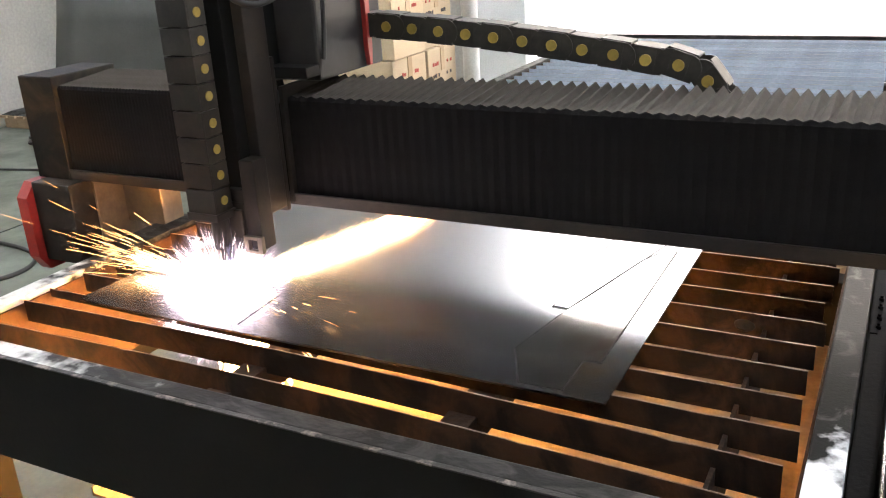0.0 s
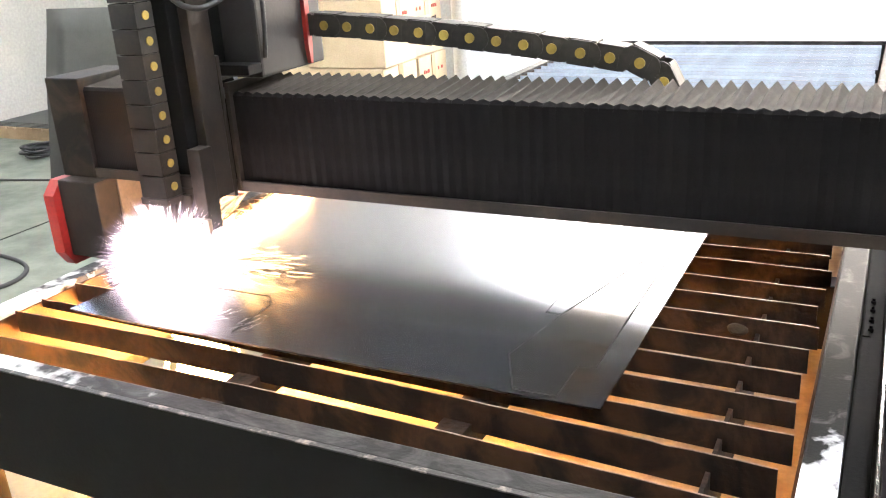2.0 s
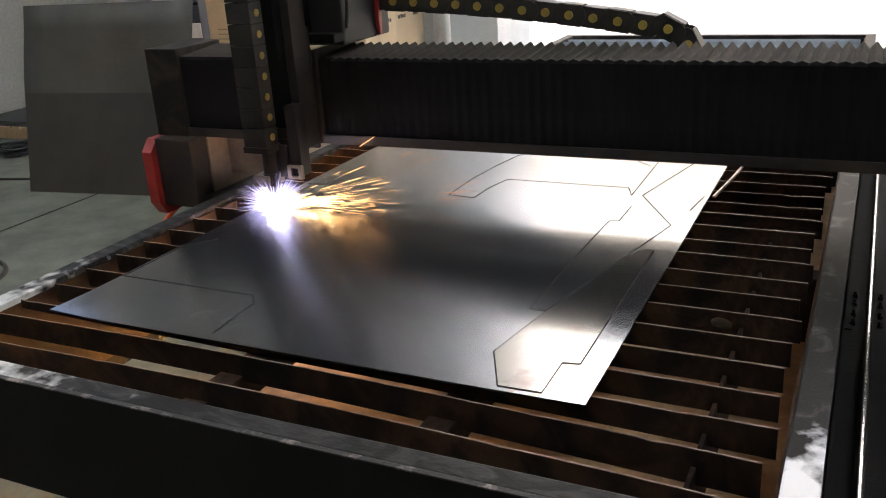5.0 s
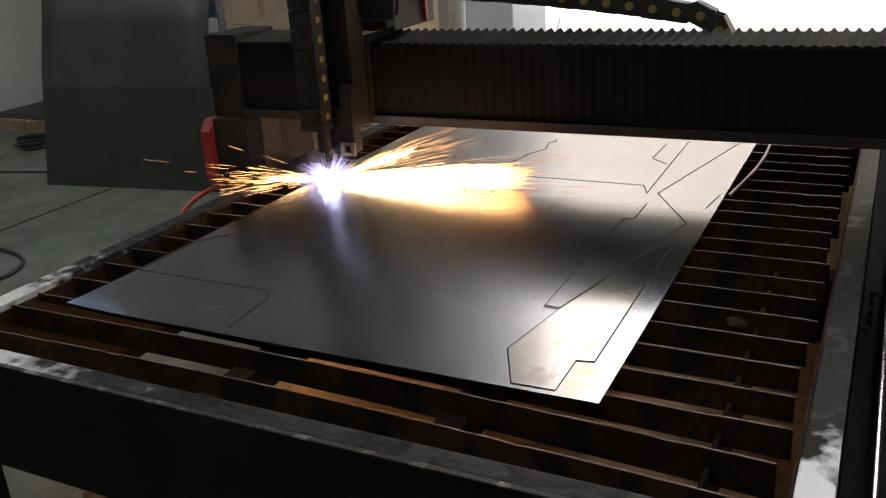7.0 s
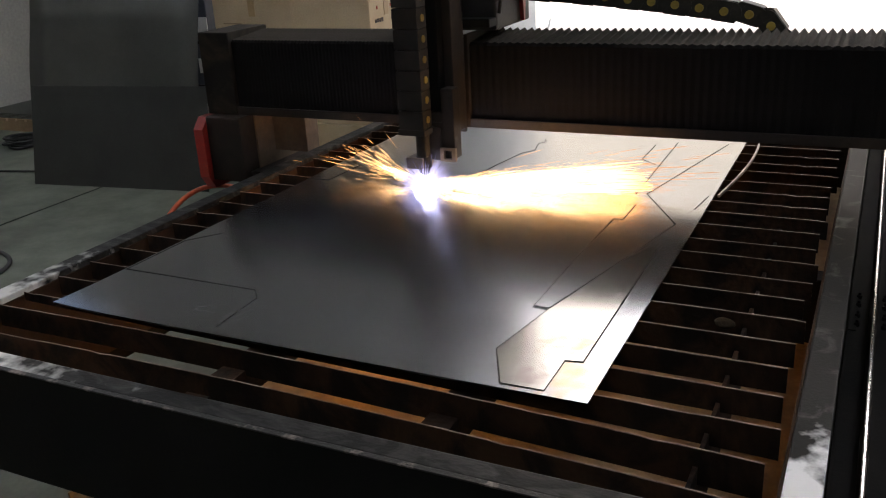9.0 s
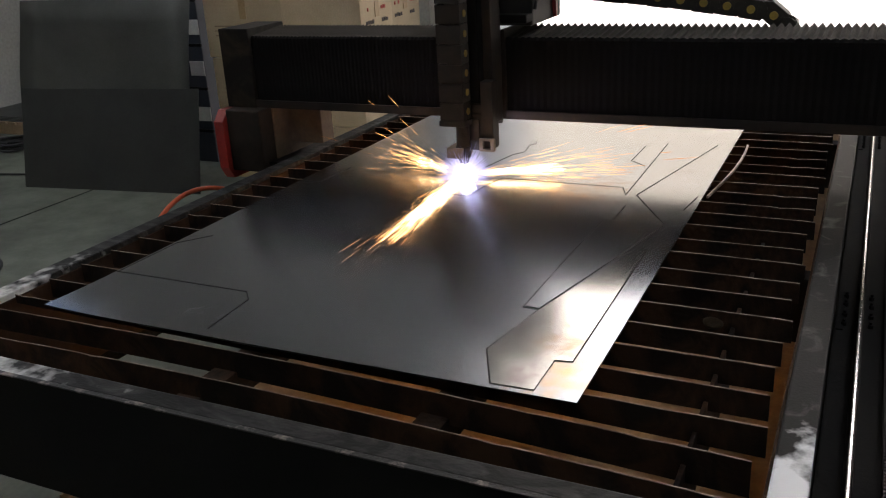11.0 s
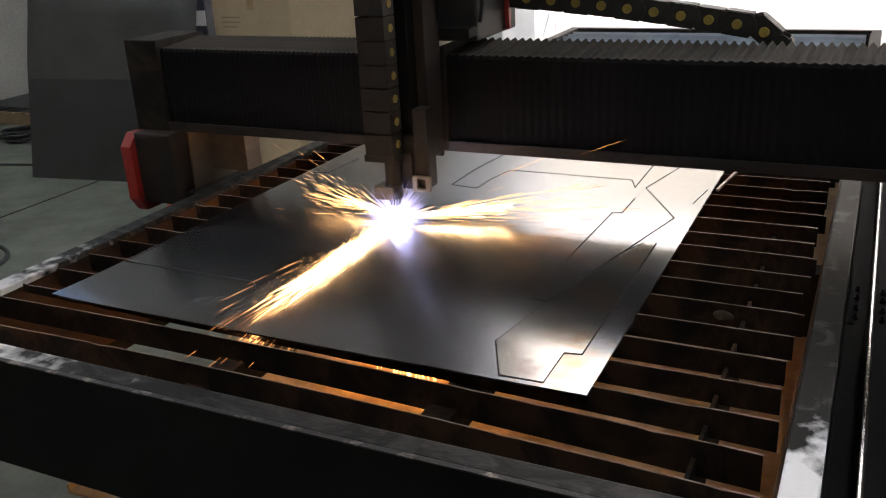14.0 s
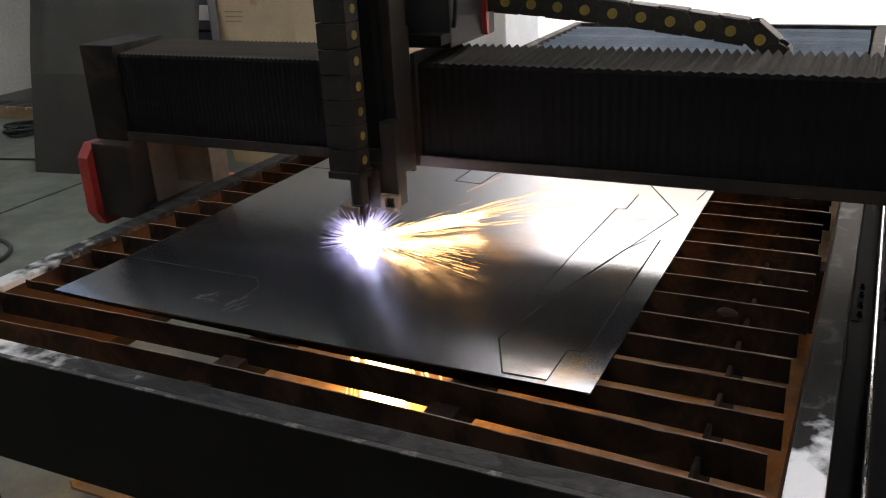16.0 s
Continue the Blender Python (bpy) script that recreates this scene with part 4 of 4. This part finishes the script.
def carton(x, y, z, w, d, h, turn, seed, printed):
    r = random.Random(seed)
    ob = thing("carton", "brown cardboard carton with faded print, stacked by the wall", "carton", group="stack of cartons")
    bm = bmesh.new()
    vs = box(bm, -w / 2, w / 2, 0, d, 0, h, bevel=0.006)
    for v in bm.verts:
        v.co += Vector((0, 0.006 * noise.noise(v.co * 5 + Vector((seed, 0, 0))), 0))
    part("box_body", bm, M["carton"], ob)
    part("tape_strip", boxes((-0.025, 0.025, -0.004, 0.0, h * 0.62, h), (-0.025, 0.025, 0.0, d, h, h + 0.002)), M["tape"], ob, "brown packing tape")
    if printed:
        zz = h * 0.72
        for row in range(2):
            xx = -w * 0.36
            while xx < w * 0.30:
                ww = r.uniform(0.012, 0.022)
                if abs(xx + ww / 2) > 0.05 and r.random() > 0.25:
                    part("print_bar", boxes((xx, xx + ww, -0.0055, -0.0025, zz, zz + r.uniform(0.018, 0.024))), M["ink_red"] if row == 0 else M["ink_dark"], ob)
                xx += ww + r.uniform(0.005, 0.011)
            zz -= 0.075
    else:
        for row in range(3):
            ln = w * r.uniform(0.18, 0.30)
            part("print_bar", boxes((-w * 0.38, -w * 0.38 + ln, -0.0055, -0.0025, h * 0.5 - 0.03 * row, h * 0.5 - 0.03 * row + 0.007)), M["ink_faint"], ob)
    ob.matrix_world = pose(x, y, z, 0, 0, turn)
    return ob


seed = 1
for lev in range(4):
    for row in range(2):
        carton(-1.087 + 0.012 * ((lev + row) % 3), 3.505 + 0.412 * row, 0.395 * lev, 0.40, 0.545, 0.39, 90 + [0.8, -1.2, 1.0, -0.5][(lev + row) % 4], seed, True)
        seed += 1
    carton(-1.96 + 0.02 * (lev % 2), 3.36 + 0.015 * (lev % 3), 0.395 * lev, 0.60, 0.42, 0.39, [0.6, -1.2, 1.0, -0.5][lev], seed, False)
    seed += 1
# white film roll standing at the end of the stack
bm = bmesh.new()
rod(bm, (0, 0, 0), (0, 0, 1.7), 0.055, seg=28)
for v in bm.verts:
    v.co += 0.006 * Vector((noise.noise(v.co * 3), noise.noise(v.co * 3 + Vector((5, 0, 0))), 0))
tagged(part("film_roll", bm, M["white"], loc=(-1.00, 4.22, 0)), "tall white roll of film standing beside cartons", "roll")

cab = thing("dark_cabinet", "dark blue metal cabinet with pale panels behind the leaning sheet", "cabinet", at=(-2.63, 3.78, 0))
part("body", boxes((-0.10, 0.10, -0.15, 0.30, 0.0, 1.42), bevel=0.008), M["navy"], cab)
for z in (0.30, 0.62, 0.90, 1.20):
    part("panel", boxes((-0.02, 0.098, -0.158, -0.149, z, z + 0.10), bevel=0.002), M["white"], cab, "pale rectangular panel")
for z in (0.22, 0.52, 0.82, 1.12):
    part("shelf_edge", boxes((-0.105, 0.105, -0.165, -0.151, z, z + 0.02), bevel=0.002), M["paint"], cab)

# pallet with thin sheets along the wall
pal = thing("pallet", "pale wooden pallet loaded with thin steel sheets by the wall", "pallet", at=(-5.15, 4.5, 0))
for y in (-0.5, 0.0, 0.5):
    part("bearer", boxes((-0.4, 0.4, y - 0.05, y + 0.05, 0.0, 0.10), bevel=0.004), M["wood"], pal)
for k in range(7):
    part("board", boxes((-0.4 + k * 0.115, -0.31 + k * 0.115, -0.6, 0.6, 0.10, 0.122), bevel=0.003), M["wood"], pal)
for k in range(4):
    part("stacked_sheet", boxes((-0.38 + 0.01 * k, 0.40 - 0.012 * k, -0.58 + 0.02 * k, 0.6, 0.122 + 0.006 * k, 0.127 + 0.006 * k)), M["panel"], pal)

# cable coil, floor cables and the orange hose
pts = []
for k in range(60):
    a = k * 0.62
    rr = 0.17 + 0.035 * math.sin(k * 1.7)
    pts.append((-4.50 + rr * math.cos(a), 3.58 + rr * math.sin(a), 0.012 + 0.0011 * k))
tube("cable_coil", pts, 0.010, M["rubber"], "loose coil of black cable on the green floor", "cable")
tube("floor_cable", [(-5.4, 2.6, 0.008), (-4.6, 2.75, 0.008), (-3.9, 2.95, 0.008), (-3.4, 3.05, 0.008), (-2.9, 3.2, 0.008)], 0.008, M["rubber"], "thin black cable lying on the floor", "cable")
tube("floor_cable", [(-3.2, 0.9, 0.01), (-2.55, 1.02, 0.01), (-2.25, 1.25, 0.01), (-2.2, 1.55, 0.01), (-2.5, 1.75, 0.01), (-3.1, 1.7, 0.01)], 0.012, M["rubber"], "black hose looped on the green floor", "hose")
tube("orange_hose", [(-0.522, 0.86, 0.50), (-0.60, 0.90, 0.51), (-0.645, 0.985, 0.56), (-0.62, 1.10, 0.665), (-0.61, 1.30, 0.67), (-0.60, 1.6, 0.52), (-0.60, 1.8, 0.2), (-0.60, 1.9, 0.011)], 0.009, M["hose"], "orange hose arching up from the side of the table", "hose")

# bent bright shards of sheet standing outside the loading opening
shard_rng = random.Random(31)
for k, (x, y, z, w, tall, bend, turn, lean) in enumerate(((-1.69, 6.95, -0.06, 0.16, 0.72, 0.5, 25, 16), (-1.55, 7.02, -0.06, 0.20, 0.62, -0.7, -30, -22), (-1.43, 6.98, -0.06, 0.13, 0.70, 0.9, 60, 24),
                                                           (-1.61, 7.12, -0.06, 0.24, 0.52, 0.4, -65, 8), (-1.37, 7.05, -0.06, 0.10, 0.60, -1.1, 10, 32), (-1.49, 7.18, -0.06, 0.18, 0.78, 0.6, 40, -6))):
    bm = bmesh.new()
    prev = None
    for q in range(11):
        f = q / 10
        half = w / 2 * (1 - 0.75 * f * shard_rng.uniform(0.8, 1.0))
        a = bend * f * 1.6
        c = Vector((0.12 * bend * f * f, 0.22 * bend * (1 - math.cos(a)), tall * f))
        side = Vector((math.cos(a), math.sin(a), 0))
        row = [bm.verts.new(c + side * half * e + Vector((0, o, 0))) for e, o in ((-1, 0), (1, 0), (1, 0.003), (-1, 0.003))]
        if prev:
            for r_i in range(4):
                bm.faces.new((prev[r_i], row[r_i], row[(r_i + 1) % 4], prev[(r_i + 1) % 4]))
        else:
            bm.faces.new(row)
        prev = row
    bm.faces.new(prev[::-1])
    bmesh.ops.recalc_face_normals(bm, faces=bm.faces)
    ob = tagged(part("metal_offcut", bm, M["white"] if k % 2 == 0 else M["roofsheet"]), "bent bright shard of sheet metal standing by the opening", "offcut", group="offcuts by the opening")
    ob.matrix_world = pose(x, y, z, 0, lean, turn)

# ---- motion ----
# seconds, place of the torch across the table, place of the gantry's front along it
HEAD = [(0, 0.290, 0.387), (0.5, 0.195, 0.390), (1, 0.115, 0.392), (1.5, 0.068, 0.405), (2, 0.055, 0.510), (2.5, 0.060, 0.605), (3, 0.075, 0.659), (3.5, 0.098, 0.700), (4, 0.105, 0.803),
        (4.6, 0.085, 0.92), (5.4, 0.02, 1.08), (6, -0.02, 1.18), (6.5, -0.022, 1.210), (7, 0.054, 1.212), (7.5, 0.167, 1.220), (8, 0.285, 1.222), (8.5, 0.362, 1.224), (9, 0.427, 1.236),
        (9.6, 0.500, 1.27), (10.4, 0.520, 1.42), (11, 0.515, 1.40), (11.5, 0.512, 1.310), (12, 0.522, 1.203), (12.5, 0.525, 1.097), (13, 0.522, 1.008), (13.5, 0.519, 0.918), (14, 0.517, 0.888),
        (14.5, 0.512, 0.828), (15, 0.505, 0.778), (15.5, 0.515, 0.758), (16, 0.520, 0.696)]
BACK = 0.200      # the torch stands this far before the beam's front


def head_at(t):
    for a, b in zip(HEAD, HEAD[1:]):
        if t <= b[0]:
            f = (t - a[0]) / (b[0] - a[0])
            return a[1] + f * (b[1] - a[1]), a[2] + f * (b[2] - a[2])
    return HEAD[-1][1:]


def chain_point(s, hx):
    """Place and turn of the drag chain at the arc length s from its moving end."""
    x0, tip, r = hx + 0.073, 1.052 + 0.485 * hx, 0.108
    run = tip - x0
    bend = math.pi * r
    if s <= run:
        d = run - s
        return x0 + s, 1.262 + 0.155 * d - 0.065 * d * d, math.degrees(math.atan(0.155 - 0.130 * d))
    if s <= run + bend:
        a = (s - run) / r
        return tip + r * math.sin(a), 1.262 - r + r * math.cos(a), 9 + math.degrees(a) * (171 / 180)
    return tip - (s - run - bend), 1.262 - 2 * r, 180


def motions():
    walk(gantry, [(t, pose(0, g, 0)) for t, x, g in HEAD])
    walk(bellows_right, [(t, pose(0, g, 0)) for t, x, g in HEAD])
    walk(bellows_left, [(t, pose(0, g, 0)) for t, x, g in HEAD])
    walk(chain, [(t, pose(0, g + 0.272, 0)) for t, x, g in HEAD])
    walk(head, [(t, pose(x, g - BACK, 0)) for t, x, g in HEAD])
    for k, ob in enumerate(PLEATS[1]):
        f = (k + 0.5) / NP
        walk(ob, [(t, pose(x + 0.070 + f * (1.805 - x - 0.070), 0, 0)) for t, x, g in HEAD])
    for k, ob in enumerate(PLEATS[-1]):
        f = (k + 0.5) / NP
        walk(ob, [(t, pose(-0.405 + f * (x - 0.085 + 0.405), 0, 0)) for t, x, g in HEAD])
    for k, ob in enumerate(LINKS):
        rows = []
        for t, x, g in HEAD:
            px, pz, ang = chain_point(k * PITCH, x)
            rows.append((t, pose(px, 0, pz, 0, ang, 0)))
        walk(ob, rows)
    # sparks: seconds, then yaw and dip of the main, side and back sprays
    SPRAY = [(0, 72, 2.5, 178, -3, -15, 12), (0.5, 74, 3, 180, -3, -10, 16), (1, 82, 3, 182, -3, 0, 8), (1.5, 90, 2, 165, -4, 12, -4), (2, 95, 1.5, 110, -4, 2, -3), (2.5, 97, 1.5, 60, 15, -6, -2),
             (3, 98, 1.5, 14, 30, -4, -2), (3.5, 100, 1.5, 12, 30, 4, -3), (4.2, 102, 1, 14, 30, 6, -3), (5.2, 90, 20, 40, 5, 2, -3), (6.3, 70, 45, 68, -9, -5, -3), (6.6, 50, 45, 66, -9, -5, -3), (6.75, 30, 20, 62, -8, -70, 30), (6.9, 12, 2, 58, -7, -135, 6),
             (7, 8, -2, 55, -6, -148, -3), (7.5, 31, -3, -5, -4, -138, -2), (8.4, 33, -2, -12, -3, -128, 24), (8.65, 33, 20, -10, 20, -130, 30), (8.8, 30, 30, -6, 30, -135, 60), (8.9, 20, 10, -3, 10, -165, 20),
             (9.0, 12, -2, -4, -3, -199, -8), (9.2, 14, 2, -4, -3, -195, 0), (9.6, 10, 50, 0, 10, -192, -4), (10.2, -40, 60, 10, -3, -192, -6), (10.7, -80, 20, 15, -3, -194, -8),
             (11.3, -88, -0.8, 20, -3, -194, -5), (12, -87, -0.6, 18, -3, -194, -5), (12.8, -87, 1.4, 22, -3, -196, -6), (13.4, -86, 3.4, 18, -3, -194, -5), (14.1, -88, 2.6, 20, -3, -194, -5),
             (14.3, -88, 10, 20, 10, -185, -4), (14.4, -85, 70, 20, 70, -170, 12), (14.6, -40, 80, 30, 60, -167, 10), (14.75, 0, 60, 20, -4, -160, -3), (14.9, 34, -2.5, -4, -3, -125, -4),
             (15.1, 34, -2.5, -6, -3, -120, -4), (15.2, 34, 50, 0, -3, -125, 20), (15.3, -20, 80, 4, 0, -160, 40), (15.4, -75, 40, 15, -3, -188, -4), (15.467, -88, 3.0, 20, -3, -194, -5),
             (15.8, -88, 3.0, 20, -3, -194, -5), (15.867, -70, 50, 28, -3, -240, 50), (15.933, -30, 82, 36, -3, -300, 60), (15.967, -10, 86, 38, -3, -340, 30), (16, 0, 88, 38, -3, -373, -3)]
    for ob, c, spin in ((jet_main, 1, 24), (jet_side, 3, -26), (jet_back, 5, 28)):
        rows, last, roll = [], None, 0.0
        for row in SPRAY:
            if last is not None and abs(row[c] - last[c]) < 40:
                roll += spin
            x, g = head_at(row[0])
            m = pose(x, g - BACK, TOP + 0.014) @ pose(0, 0, 0, 0, 0, row[c]) @ pose(0, 0, 0, 0, row[c + 1], 0) @ pose(0, 0, 0, roll, 0, 0)
            rows.append((row[0], m))
            last = row
        walk(ob, rows)
    # The glare dome sinks under the floor to hide it after about 4 s.
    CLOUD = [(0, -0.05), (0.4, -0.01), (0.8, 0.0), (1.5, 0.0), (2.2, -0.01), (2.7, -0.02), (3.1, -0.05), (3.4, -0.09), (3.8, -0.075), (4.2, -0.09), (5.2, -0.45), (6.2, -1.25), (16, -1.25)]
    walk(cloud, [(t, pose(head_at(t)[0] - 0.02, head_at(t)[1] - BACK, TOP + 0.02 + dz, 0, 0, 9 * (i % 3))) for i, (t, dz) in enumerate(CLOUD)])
    FALL = [(0, 0.0), (4.2, 0.0), (4.8, -0.25), (5.6, -0.9), (14.3, -0.9), (14.7, -0.40), (14.85, -0.31), (16, -0.31)]
    walk(fall, [(t, pose(head_at(t)[0], head_at(t)[1] - BACK, TOP + dz)) for t, dz in sorted(FALL + [(h[0], 0.0) for h in HEAD if h[0] < 4.2 and h[0] > 0] + [(h[0], -0.31) for h in HEAD if 14.9 < h[0] < 16])])
    walk(swarm, [(0, pose(0.55, 0.95, 0.40)), (14.7, pose(0.55, 0.95, 0.40)), (14.85, pose(0.46, 0.50, 0.72)), (15.0, pose(0.43, 0.13, TOP + 0.004)), (15.25, pose(0.45, 0.02, TOP - 0.02)),
                 (15.5, pose(0.52, -0.08, 0.72)), (15.8, pose(0.55, -0.02, 0.42)), (16, pose(0.55, 0.05, 0.36))])
    walk(arc, [(t, pose(x, g - BACK, TOP + 0.007, 0, 0, 11 * (i % 3))) for i, (t, x, g) in enumerate(HEAD)])


motions()
